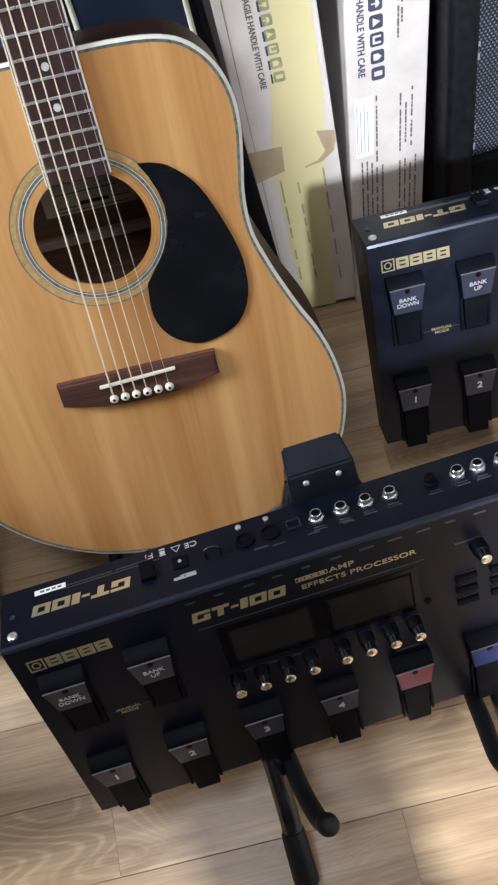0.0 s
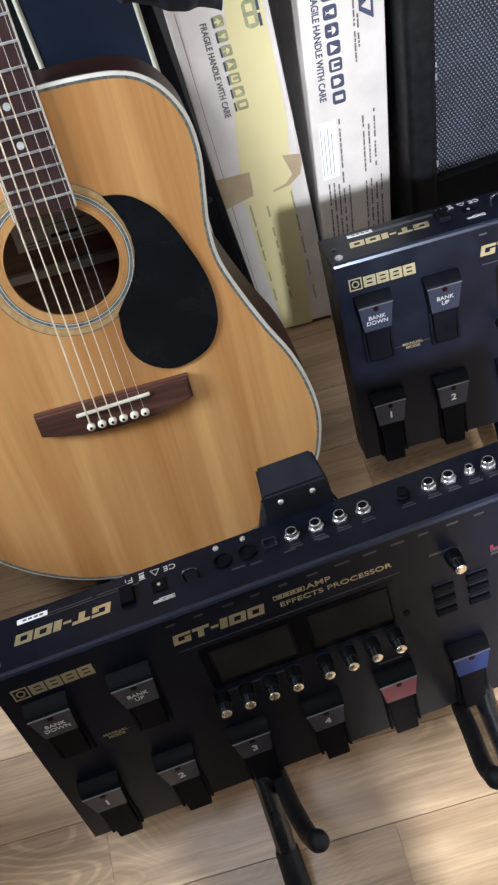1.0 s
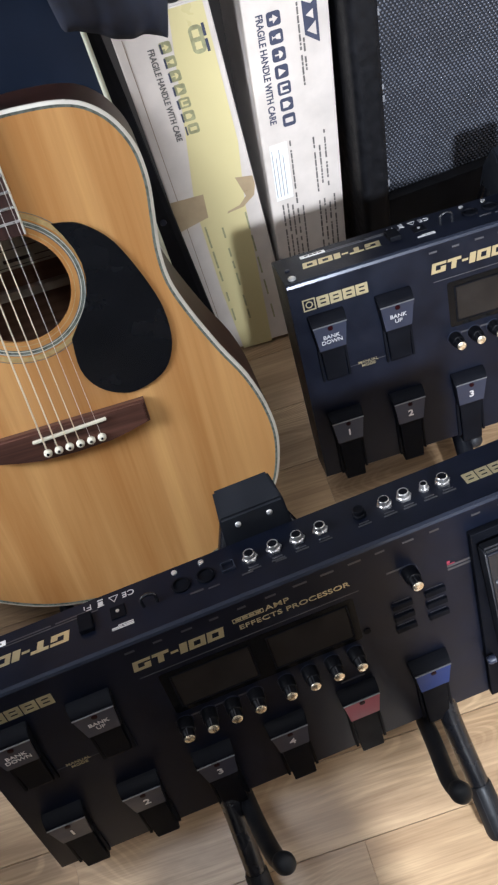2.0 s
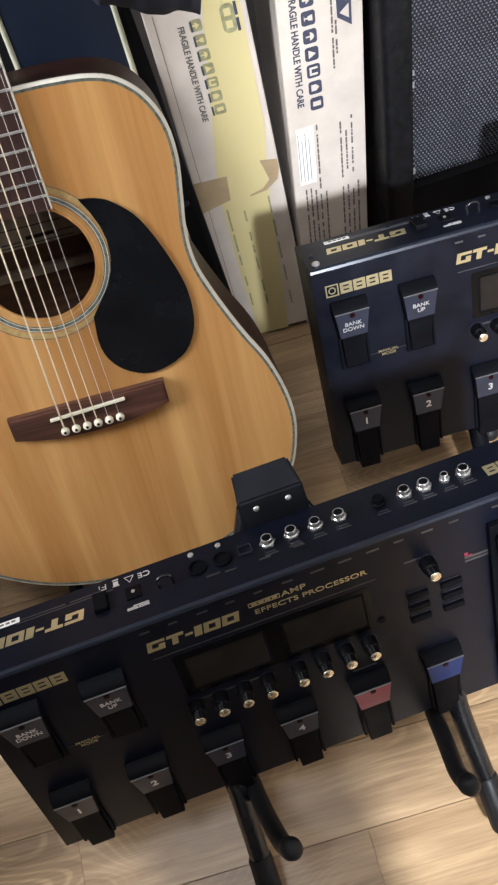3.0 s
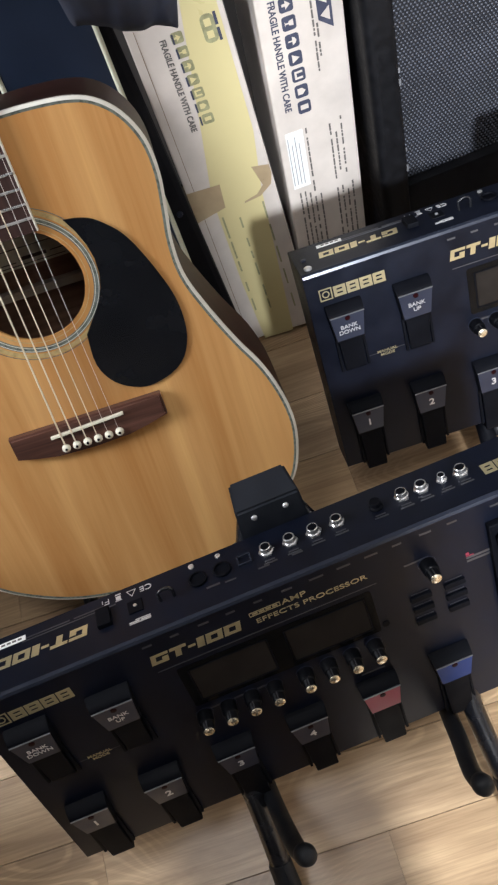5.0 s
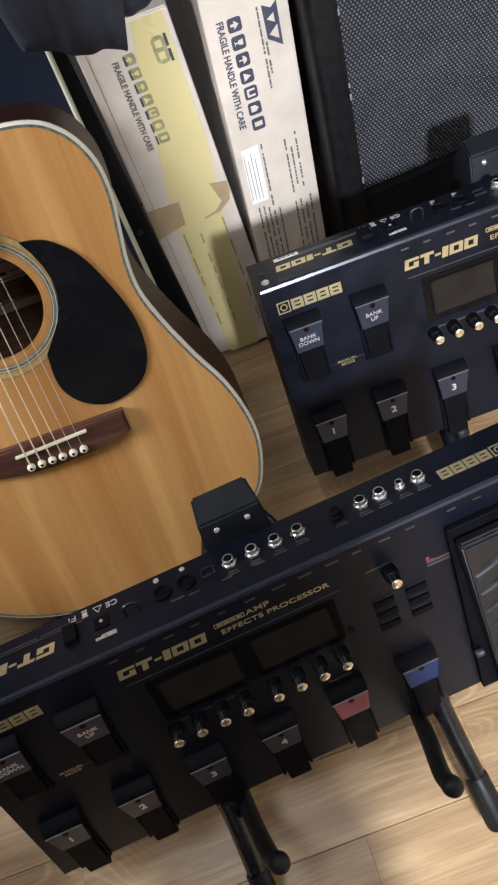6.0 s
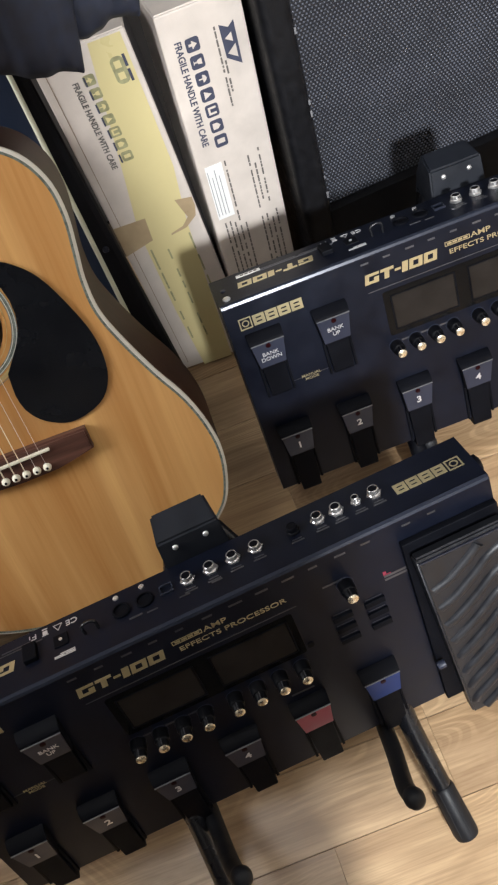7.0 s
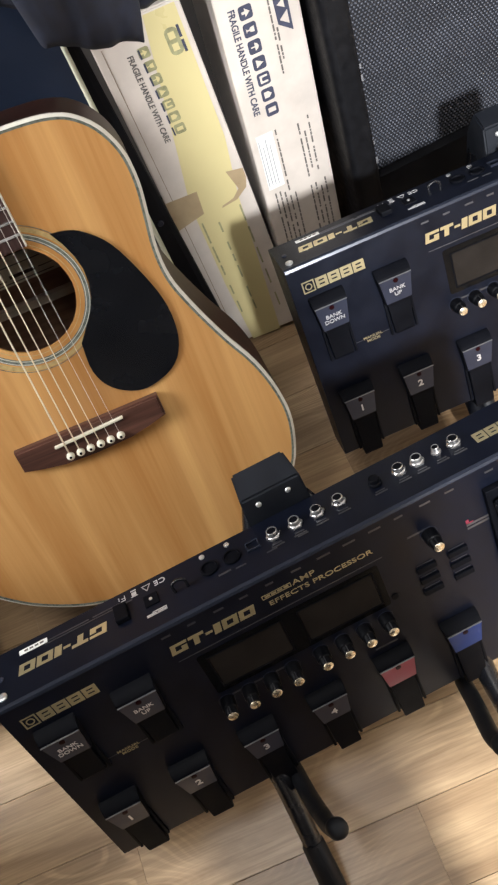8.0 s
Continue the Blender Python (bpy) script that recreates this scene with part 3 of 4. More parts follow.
        part("knob_cap", lathe([(0.0050, 0.0191), (0.0048, 0.0198), (0.0043, 0.0201), (0.0, 0.0205)], 18, pose(x, y, 0)), M_GOLDCAP, kn, "brushed gold cap", 40)
        part("pointer", cuboid(x - 0.0005, x + 0.0005, y + 0.0036, y + 0.0060, 0.009, 0.0188), M_GREYPRINT, kn)
        part("knob_ring", ring(x, y, 0.0078, 0.0083, -0.0004, 0.0004, 24), M_GREYFACE, kn)
    # displays, let into one dark fascia
    part("display_fascia", prism(rounded(0.1655, 0.3425, -0.1045, -0.0500, 0.003), -0.001, 0.0003, 0.0001), M_FASCIA, p, "gloss black display fascia")
    for x0, x1 in ((0.1745, 0.2445), (0.2620, 0.3345)):
        d = part("display", prism(rounded(x0, x1, -0.0976, -0.0575, 0.0015), -0.001, 0.0006, 0.0003), M_LCD, p, "dark switched-off display")
        part("display_frame", bars([(x0 - 0.0016, x1 + 0.0016, -0.0573, -0.0562), (x0 - 0.0016, x1 + 0.0016, -0.0989, -0.0978), (x0 - 0.0016, x0 - 0.0003, -0.0978, -0.0573), (x1 + 0.0003, x1 + 0.0016, -0.0978, -0.0573)], -0.0005, 0.0009), M_PLASTIC, d)
    # small buttons
    for x in (0.3835, 0.4150):
        for y in (-0.0815, -0.0965, -0.1120):
            part("button", cuboid(x - 0.0098, x + 0.0098, y - 0.0032, y + 0.0032, -0.0005, 0.0030, 0.0009), M_PLASTIC, p)
            part("print", bars([(x - 0.008, x + 0.008, y + 0.0044, y + 0.0054)], -0.0002, 0.0002), M_GREYPRINT, p)
    # printing on the panel
    def emblem(x0, x1, y0, y1, m, n_blocks):
        """Maker's mark as plain shapes: a square ring and a row of slotted blocks."""
        h = y1 - y0
        bm = bmesh.new()
        t = h * 0.10
        sq = x0 + h
        for b in ((x0, sq, y0, y0 + t), (x0, sq, y1 - t, y1), (x0, x0 + t, y0 + t, y1 - t), (sq - t, sq, y0 + t, y1 - t)):
            cuboid(*b, 0, 0.0003, 0, bm)
        join(bm, ring((x0 + sq) / 2, (y0 + y1) / 2, h * 0.2, h * 0.29, 0, 0.0003, 20))
        step = (x1 - sq - h * 0.12) / n_blocks
        for k in range(n_blocks):
            a = sq + h * 0.12 + step * k
            b = a + step * 0.92
            yc = (y0 + y1) / 2
            for q in ((a, b, y0 + h * 0.05, y0 + h * 0.27), (a, b, y1 - h * 0.27, y1 - h * 0.05), (a, b, yc - h * 0.10, yc + h * 0.10)):
                cuboid(*q, 0, 0.0003, 0, bm)
            for q in ((a, a + step * 0.24, y0 + h * 0.27, yc - h * 0.1), (b - step * 0.24, b, y0 + h * 0.27, yc - h * 0.1), (a, a + step * 0.24, yc + h * 0.1, y1 - h * 0.27), (b - step * 0.24, b, yc + h * 0.1, y1 - h * 0.27)):
                cuboid(*q, 0, 0.0003, 0, bm)
        bm.transform(m)
        return bm

    def model_mark(x0, x1, y0, y1, m):
        """Model mark as plain slotted blocks with a dash."""
        h = y1 - y0
        w = (x1 - x0) / 5.6
        shear = Matrix.Identity(4)
        shear[0][1] = 0.18
        x = x0
        for kind, k in (("g", 1.15), ("t", 1.1), ("-", 0.55), ("i", 0.55), ("o", 1.1), ("o", 1.1)):
            bm = bmesh.new()
            a, b = x, x + w * k - w * 0.1
            if kind == "-":
                cuboid(a, b, y0 + h * 0.38, y0 + h * 0.6, 0, 0.0003, 0, bm)
            elif kind == "i":
                cuboid(a, b, y0, y1, 0, 0.0003, 0, bm)
            elif kind == "t":
                cuboid(a, b, y1 - h * 0.28, y1, 0, 0.0003, 0, bm)
                cuboid(a + w * 0.32, b - w * 0.32, y0, y1 - h * 0.28, 0, 0.0003, 0, bm)
            elif kind == "g":
                for q in ((a, b, y0, y0 + h * 0.26), (a, b, y1 - h * 0.26, y1), (a, a + w * 0.3, y0 + h * 0.26, y1 - h * 0.26), (b - w * 0.38, b, y0 + h * 0.26, y0 + h * 0.56)):
                    cuboid(*q, 0, 0.0003, 0, bm)
            else:
                for q in ((a, b, y0, y0 + h * 0.26), (a, b, y1 - h * 0.26, y1), (a, a + w * 0.3, y0 + h * 0.26, y1 - h * 0.26), (b - w * 0.3, b, y0 + h * 0.26, y1 - h * 0.26)):
                    cuboid(*q, 0, 0.0003, 0, bm)
            x += w * k
            bm.transform(m @ Matrix.Translation((0, (y0 + y1) / 2, 0)) @ shear @ Matrix.Translation((0, -(y0 + y1) / 2, 0)))
            part("model_mark", bm, M_GOLD, p)
    I = Matrix()
    part("maker_mark", emblem(0.0130, 0.0835, -0.0330, -0.0195, pose(0, 0, 0.0001), 4), M_GOLD, p, "gold maker's mark as plain blocks")
    model_mark(0.1510, 0.2330, -0.0350, -0.0235, pose(0, 0, 0.0001))
    part("print", bars([(0.2405, 0.2680, -0.0211, -0.0204), (0.2405, 0.2680, -0.0252, -0.0245), (0.2405, 0.2412, -0.0245, -0.0211), (0.2673, 0.2680, -0.0245, -0.0211), (0.2430, 0.2480, -0.0238, -0.0218), (0.2490, 0.2540, -0.0238, -0.0218), (0.2550, 0.2598, -0.0238, -0.0218), (0.2610, 0.2656, -0.0238, -0.0218)], 0, 0.0003), M_GOLD, p)
    lettering("AMP", 0.0082, pose(0.2800, -0.0228, 0.0002), M_GOLD, p, stretch=1.35)
    lettering("EFFECTS PROCESSOR", 0.0074, pose(0.2935, -0.0325, 0.0002), M_GOLD, p, stretch=1.42)
    part("print_line", bars([(0.1516, 0.3494, -0.0450, -0.0442)], 0, 0.0003), M_GREYPRINT, p)
    lettering("MANUAL\nMODE", 0.0046, pose(0.0705, -0.1150, 0.0002), M_GOLD, p, stretch=1.2)
    part("print_line", bars([(0.0490, 0.0600, -0.1140, -0.1133), (0.0820, 0.0930, -0.1140, -0.1133)], 0, 0.0003), M_GREYPRINT, p)
    rng = random.Random(4)
    part("print", bars([(x, x + rng.uniform(0.007, 0.013), -0.0118, -0.0098) for x in [0.150 + 0.0245 * k for k in range(12)] + [0.458, 0.482]], 0, 0.0003), M_GREYPRINT, p)
    part("print", bars([(0.376, 0.398, -0.0395, -0.0375)], 0, 0.0003), M_GREYPRINT, p)
    part("print", bars([(0.430, 0.4525, -0.0600, -0.0575), (0.430, 0.4525, -0.0640, -0.0615)], 0, 0.0003), M_GREYPRINT, p)
    part("print", bars([(0.176 + 0.0222 * k, 0.186 + 0.0222 * k, -0.1145, -0.1125) for k in range(3)], 0, 0.0003), M_GREYPRINT, p)
    part("print", bars([(0.312, 0.335, -0.1535, -0.1515)], 0, 0.0003), M_GREYPRINT, p)
    part("print", bars([(0.430, 0.433, -0.0555, -0.0525), (0.430, 0.437, -0.0570, -0.0561)], 0, 0.0003), M_RED, p)
    part("panel_plug", lathe([(0.0035, 0), (0.0035, 0.001), (0, 0.001)], 14, pose(0.3475, -0.0975, 0)), M_PLASTIC, p)
    # expression pedal
    ep = part("expression_pedal", extrude_x([(-0.0335, 0.020), (-0.037, 0.0245), (-0.272, 0.020), (-0.276, 0.016), (-0.272, 0.004), (-0.037, 0.008)], 0.4555, 0.5400, 0.470, 0.5400, 0.0018), M_TREAD, p, "black expression pedal with swept ribs", 30)
    for k in range(9):
        y = -0.046 - 0.0255 * k
        h = 0.0208 - 0.00048 * k
        path = smooth_path([(0.4635 + 0.0018 * k, y - 0.030, h - 0.0012), (0.480, y - 0.023, h), (0.502, y - 0.006, h + 0.0002), (0.520, y + 0.010, h + 0.0004), (0.5365, y + 0.016, h + 0.0002)], 4)
        path = [q for q in path if -0.27 < q.y < -0.040]
        if len(path) > 2:
            part("tread_rib", tube(path, 0.0066, 12), M_TREAD, ep, smooth=60)
    part("toe_edge", bars([(0.4570, 0.5390, -0.0372, -0.0358)], 0.0238, 0.0253), M_EDGE, ep)
    part("pedal_well", cuboid(0.4515, 0.5422, -D + 0.001, -0.026, 0.0002, 0.0068, 0.0012), M_PLASTIC, p)
    part("pivot_bolt", lathe([(0.0042, 0), (0.0042, 0.006), (0.003, 0.008), (0, 0.008)], 14, pose(0.4575, -0.190, 0.012, 0, -90, 0)), M_GREYFACE, p, smooth=40)
    # rear panel, which faces +y
    R = Matrix(((-1, 0, 0, 0), (0, 0, 1, 0), (0, 1, 0, 0), (0, 0, 0, 1)))  # print frame: x to -x, y to z, z to +y

    def rear(x, z):
        return Matrix.Translation((x, 0.0, z)) @ R
    for x, kind in ((0.2737, 1), (0.2953, 1), (0.3168, 1), (0.3381, 1), (0.3740, 2), (0.3975, 1), (0.4155, 1), (0.4345, 3), (0.4519, 1)):
        k = 0.52 if kind == 3 else 0.76
        j = part("jack_socket", lathe([(0.0080 * k, 0.0), (0.0080 * k, 0.0022), (0.0070 * k, 0.0030), (0.0068 * k, 0.0032), (0.0066 * k, 0.0068), (0.0060 * k, 0.0074), (0.0052 * k, 0.0072), (0.0050 * k, 0.0055)], 18, rear(x, -0.0385)), M_PLASTIC if kind == 2 else M_CHROME, p, "", 30)
        part("jack_sleeve", lathe([(0.0051 * k, 0.0070), (0.0048 * k, 0.0002), (0.0, 0.0002)], 14, rear(x, -0.0385)), M_PLASTIC, j)
        part("jack_bore", lathe([(0.0046 * k, 0.0002), (0.0046 * k, 0.0016), (0.0, 0.0016)], 14, rear(x, -0.0385)), M_PLASTIC, j)
        if kind != 2:
            part("hex_nut", lathe([(0.0094 * k, 0.0002), (0.0094 * k, 0.0020), (0.0066 * k, 0.0028)], 6, rear(x, -0.0385)), M_CHROME, j)
        part("print", bars([(-0.006, 0.006, 0.0125, 0.0140), (-0.0045, 0.0045, 0.0098, 0.0110)], 0, 0.0004, rear(x, -0.0385)), M_GREYPRINT, p)
    part("maker_mark", emblem(-0.0325, 0.0325, -0.0075, 0.0065, rear(0.500, -0.031), 4), M_GOLD, p)
    model_mark(-0.0430, 0.0430, -0.006, 0.0055, rear(0.0675, -0.0330))
    part("sticker", cuboid(0.0290, 0.0560, -0.001, 0.0005, -0.0555, -0.0500), M_STICKER, p, "small white serial sticker")
    part("print", bars([(-0.010 + 0.005 * k, -0.0065 + 0.005 * k, -0.0010, 0.0010) for k in range(4)], 0.0005, 0.0008, rear(0.0425, -0.0527)), M_BARPRINT, p)
    part("print", bars([(-0.0095, 0.0095, 0.0012, 0.0020), (-0.0095, -0.0005, -0.0006, 0.0006), (0.0005, 0.0095, -0.0006, 0.0006), (-0.0095, 0.0040, -0.0022, -0.0014)], 0, 0.0004, rear(0.156, -0.0205)), M_WHITEPRINT, p)
    part("screw", lathe([(0.0042, 0), (0.0042, 0.0014), (0.003, 0.0024), (0, 0.0026)], 16, rear(0.0100, -0.0130)), M_STEEL, p, "bright steel screw", 40)
    part("screw", lathe([(0.0026, 0), (0.0026, 0.0012), (0, 0.0016)], 12, rear(0.0100, -0.0330)), M_GREYFACE, p)
    part("screw", lathe([(0.0026, 0), (0.0026, 0.0012), (0, 0.0016)], 12, rear(0.2085, -0.0560)), M_STEEL, p)
    part("screw", lathe([(0.0026, 0), (0.0026, 0.0012), (0, 0.0016)], 12, rear(0.2330, -0.0560)), M_STEEL, p)
    part("power_socket", cuboid(0.1475, 0.1610, -0.001, 0.0012, -0.0440, -0.0300, 0.0006), M_PLASTIC, p)
    part("socket_pin", lathe([(0.0016, 0), (0.0016, 0.002), (0, 0.0022)], 10, rear(0.1543, -0.0375)), M_STEEL, p)
    part("power_switch", cuboid(0.1200, 0.1325, -0.001, 0.0050, -0.0470, -0.0270, 0.0012), M_PLASTIC, p)
    part("cord_hook", tube(smooth_path([(0.1765, 0.0, -0.0315), (0.1765, 0.009, -0.0315), (0.1825, 0.012, -0.0315), (0.1885, 0.009, -0.0315), (0.1885, 0.0, -0.0315)], 4), 0.0015, 8), M_TUBE, p, "wire cord hook", smooth=60)
    part("midi_socket", lathe([(0.0085, 0), (0.0085, 0.002), (0.0068, 0.0024), (0.0066, 0.0004), (0, 0.0004)], 18, rear(0.2110, -0.0385)), M_PLASTIC, p, smooth=40)
    part("midi_socket", lathe([(0.0085, 0), (0.0085, 0.002), (0.0068, 0.0024), (0.0066, 0.0004), (0, 0.0004)], 18, rear(0.2330, -0.0385)), M_PLASTIC, p, smooth=40)
    usb = part("usb_socket", bars([(-0.0062, 0.0062, -0.0055, -0.0042), (-0.0062, 0.0062, 0.0042, 0.0055), (-0.0062, -0.0050, -0.0042, 0.0042), (0.0050, 0.0062, -0.0042, 0.0042)], 0, 0.0022, rear(0.2535, -0.0390)), M_EDGE, p)
    part("print", bars([(-0.04, -0.012, 0.0, 0.0012), (-0.008, 0.035, 0.0, 0.0012), (-0.05, 0.035, 0.003, 0.0040)], 0, 0.0004, rear(0.088, -0.0520)), M_GREYPRINT, p)
    lettering("CE", 0.0085, rear(0.1660, -0.0545) @ pose(0, 0, 0.0002), M_WHITEPRINT, p, stretch=1.1)
    tri = bmesh.new()
    for a in (0, 120, 240):
        side = cuboid(-0.0042, 0.0042, -0.0026, -0.0020, 0, 0.0003)
        side.transform(rear(0.1530, -0.0550) @ pose(0, 0, 0, 0, 0, a))
        join(tri, side)
    part("print_sign", tri, M_WHITEPRINT, p)
    part("print_sign", bars([(-0.0022, 0.0022, -0.0016, 0.0028), (-0.0030, 0.0030, 0.0033, 0.0040), (-0.0026, 0.0026, -0.0042, -0.0030)], 0, 0.0003, rear(0.1410, -0.0550)), M_WHITEPRINT, p)
    part("print_sign", bars([(-0.0026, -0.0018, -0.003, 0.003), (-0.0018, 0.0020, 0.0022, 0.003), (-0.0018, 0.0012, -0.0006, 0.0002), (0.0030, 0.0038, -0.003, 0.001)], 0, 0.0003, rear(0.1300, -0.0550)), M_WHITEPRINT, p)
    part("print", bars([(-0.006, 0.006, -0.001, 0.001)] + [(q, q + 0.010, -0.0290 + 0.03, -0.0275 + 0.03) for q in (-0.02, -0.05, -0.08)], 0, 0.0004, rear(0.222, -0.0250)), M_GREYPRINT, p)
    part("side_boss", lathe([(0.010, 0), (0.010, 0.004), (0.007, 0.006), (0, 0.006)], 18, pose(W, -0.012, -0.030, 0, 90, 0)), M_PLASTIC, p, smooth=40)
    for x in (0.05, 0.49):
        for y in (-0.04, -0.21):
            part("rubber_foot", lathe([(0.010, -0.074 if y > -0.1 else -0.054), (0.010, -0.03)], 14, pose(x, y, 0)), M_RUBBER, p)
    return p


FRONT_POSE = Matrix(((1, 0, 0, -0.2175), (0, 0.4272, -0.9041, 0.2183), (0, 0.9041, 0.4272, 0.3383), (0, 0, 0, 1)))
BACK_POSE = Matrix(((0.9973, 0.0307, -0.0663, 0.1890), (-0.0731, 0.4197, -0.9047, 0.5058), (0.0, 0.9072, 0.4208, 0.3204), (0, 0, 0, 1)))
FRONT = effects_processor()
FRONT.matrix_world = FRONT_POSE
BACK = copy_thing(FRONT, BACK_POSE)
tagged(FRONT, "black steel floor effects processor on a stand beside the guitar")
tagged(BACK, "black steel floor effects processor on a stand before the amplifier")


def folding_stand(m, drop, sink=0.0):
    """A-frame stand: head block with two screws, two front legs with cradle arms, two rear legs. drop: how far its head sinks as the legs spread."""
    st = thing("folding_stand", m, "black folding A-frame stand with chromed legs and rubber cradle arms", "stand", "stands under the processors")
    hx, hz, lz = 0.072, -drop, -sink
    # head: a wedge block, narrower at its back
    prof = [(0.266, 0.283), (0.272, 0.302), (0.2895, 0.335), (0.3200, 0.331), (0.334, 0.295), (0.334, 0.262), (0.275, 0.262)]
    bm = extrude_x([(y, z + hz) for y, z in prof], 0.0475, 0.0965, 0.040, 0.104, 0.0020)
    head = part("head_block", bm, M_HEAD, st, "black moulded head block", 30)
    for x in (0.0572, 0.0862):
        part("screw", lathe([(0.0028, 0), (0.0027, 0.0008), (0.0016, 0.0015), (0, 0.0017)], 14, Matrix.Translation((x, 0.2846, 0.3262 + hz)) @ pose(0, 0, 0, 62, 0, 0)), M_STEEL, head, smooth=50)
    ends = ((-1, (-0.0500, -0.004), -0.0455, ((-0.031, 0.112, 0.088), (-0.026, 0.075, 0.118), (-0.018, 0.043, 0.160), (-0.011, 0.034, 0.180))),
            (1, (0.1975, -0.010), 0.1890, ((0.166, 0.112, 0.082), (0.162, 0.080, 0.104), (0.156, 0.046, 0.138), (0.158, 0.032, 0.158))))
    for s, foot, xs, arm_path in ends:
        end = Vector((foot[0], foot[1], 0.016))
        knee = Vector((xs, 0.105 + sink * 0.4, 0.100 + lz))
        d = (end - knee).normalized()
        cap = end - d * 0.060
        top = Vector((hx + s * 0.020, 0.308, 0.278 + hz))
        leg = smooth_path([top, Vector((hx + (xs - hx) * 0.42, 0.262, 0.234 + lz)), Vector((xs, 0.170, 0.156 + lz)), knee, cap], 5)
        # far stand's legs take darker matt black in place of shade, without lamp glint
        part("front_leg", tube(leg, 0.0104, 20), M_PLASTIC if drop else M_TUBE, st, "black steel leg tube, glossy on the nearer stand", 60)
        part("rubber_foot", tube([cap - d * 0.002, cap + d * 0.001, end - d * 0.004, end], 0.0150, 22, [0.0110, 0.0120, 0.0132, 0.0124]), M_RUBBER, st, "ribbed black rubber end cap", 60)
        for k in range(7):
            a = radians(51.4 * k)
            q = d.orthogonal().normalized()
            o = (math.cos(a) * q + math.sin(a) * d.cross(q)) * 0.0121
            part("cap_rib", tube([cap + o * 0.96, end - d * 0.006 + o * 1.05], 0.0007, 6), M_RUBBER, st)
        if drop:
            arm_path = ((arm_path[0][0], 0.140, 0.070), arm_path[0])
        path = smooth_path([Vector(q) + Vector((0, 0, lz * 0.8)) for q in arm_path], 6)
        arm = part("cradle_arm", tube(path, 0.0086, 16), M_RUBBER, st, "rubber-sleeved cradle arm", 60)
        part("arm_tip", lathe([(0.0, 0.0090), (0.0052, 0.0086), (0.0087, 0.0060), (0.0102, 0.0), (0.0096, -0.005), (0.0086, -0.009)], 20, Matrix.Translation(path[-1]) @ (path[-1] - path[-2]).to_track_quat("Z", "Y").to_matrix().to_4x4()), M_RUBBER, arm, "rounded rubber arm tip", 60)
        rear_foot = Vector((hx + s * 0.030, 0.343, 0.012))
        rt = Vector((hx + s * 0.018, 0.322, 0.275 + hz))
        part("rear_leg", tube([rt, rear_foot], 0.0088, 14), M_TUBE, st, smooth=60)
        part("rubber_foot", tube([rear_foot + (rt - rear_foot).normalized() * 0.05, rear_foot], 0.0115, 14), M_RUBBER, st, smooth=60)
    return st


folding_stand(Matrix(), 0.0)
SHIFT = BACK_POSE @ FRONT_POSE.inverted()
ang = math.degrees(math.atan2(SHIFT[1][0], SHIFT[0][0]))
folding_stand(pose(SHIFT[0][3], SHIFT[1][3], 0, 0, 0, ang), 0.019, 0.034)

# ---- cartons ----
def carton(m, label, w, h, d, lean_k, stretch_v, drop_v, start=0.0):
    """A tall carton; its printed face lies in x, z at y = 0."""
    c = thing("carton", m, label, "cardboard box", "tall cartons by the wall")
    body = cuboid(start, w, 0, d, 0, h, 0.0022)
    for v in body.verts:
        if v.co.z < 0.01:
            v.co.z += v.co.y * lean_k
    part("body", body, M_CARD, c, "pale printed cardboard")
    # right side turned from the light: its shade is put into the colour
    part("side_panel", cuboid(w - 0.0008, w + 0.0006, 0.003, d - 0.003, 0.025, h - 0.003), M_CARDSHADE, c, "side darkened as if in shade")
    part("top_flap", cuboid(start + 0.0015, w - 0.0015, 0.002, d - 0.002, h - 0.0006, h + 0.0014, 0.0005), M_CARD, c)
    F = Matrix(((1, 0, 0, 0), (0, 0, -1, 0), (0, 1, 0, 0), (0, 0, 0, 1)))  # print frame on the face: y up, z out of it
    flat = F
    F = F @ Matrix.Translation((0, drop_v, 0)) @ Matrix.Diagonal((1, stretch_v, 1, 1))
    down = flat @ pose(0, 0, 0, 0, 0, -90)  # words that run down the face

    def words(text, u, v, size, material, stretch=1.0):
        return lettering(text, size, Matrix.Translation((u, -0.0004, v * stretch_v + drop_v)) @ down, material, c, stretch=stretch)
    return c, F, words


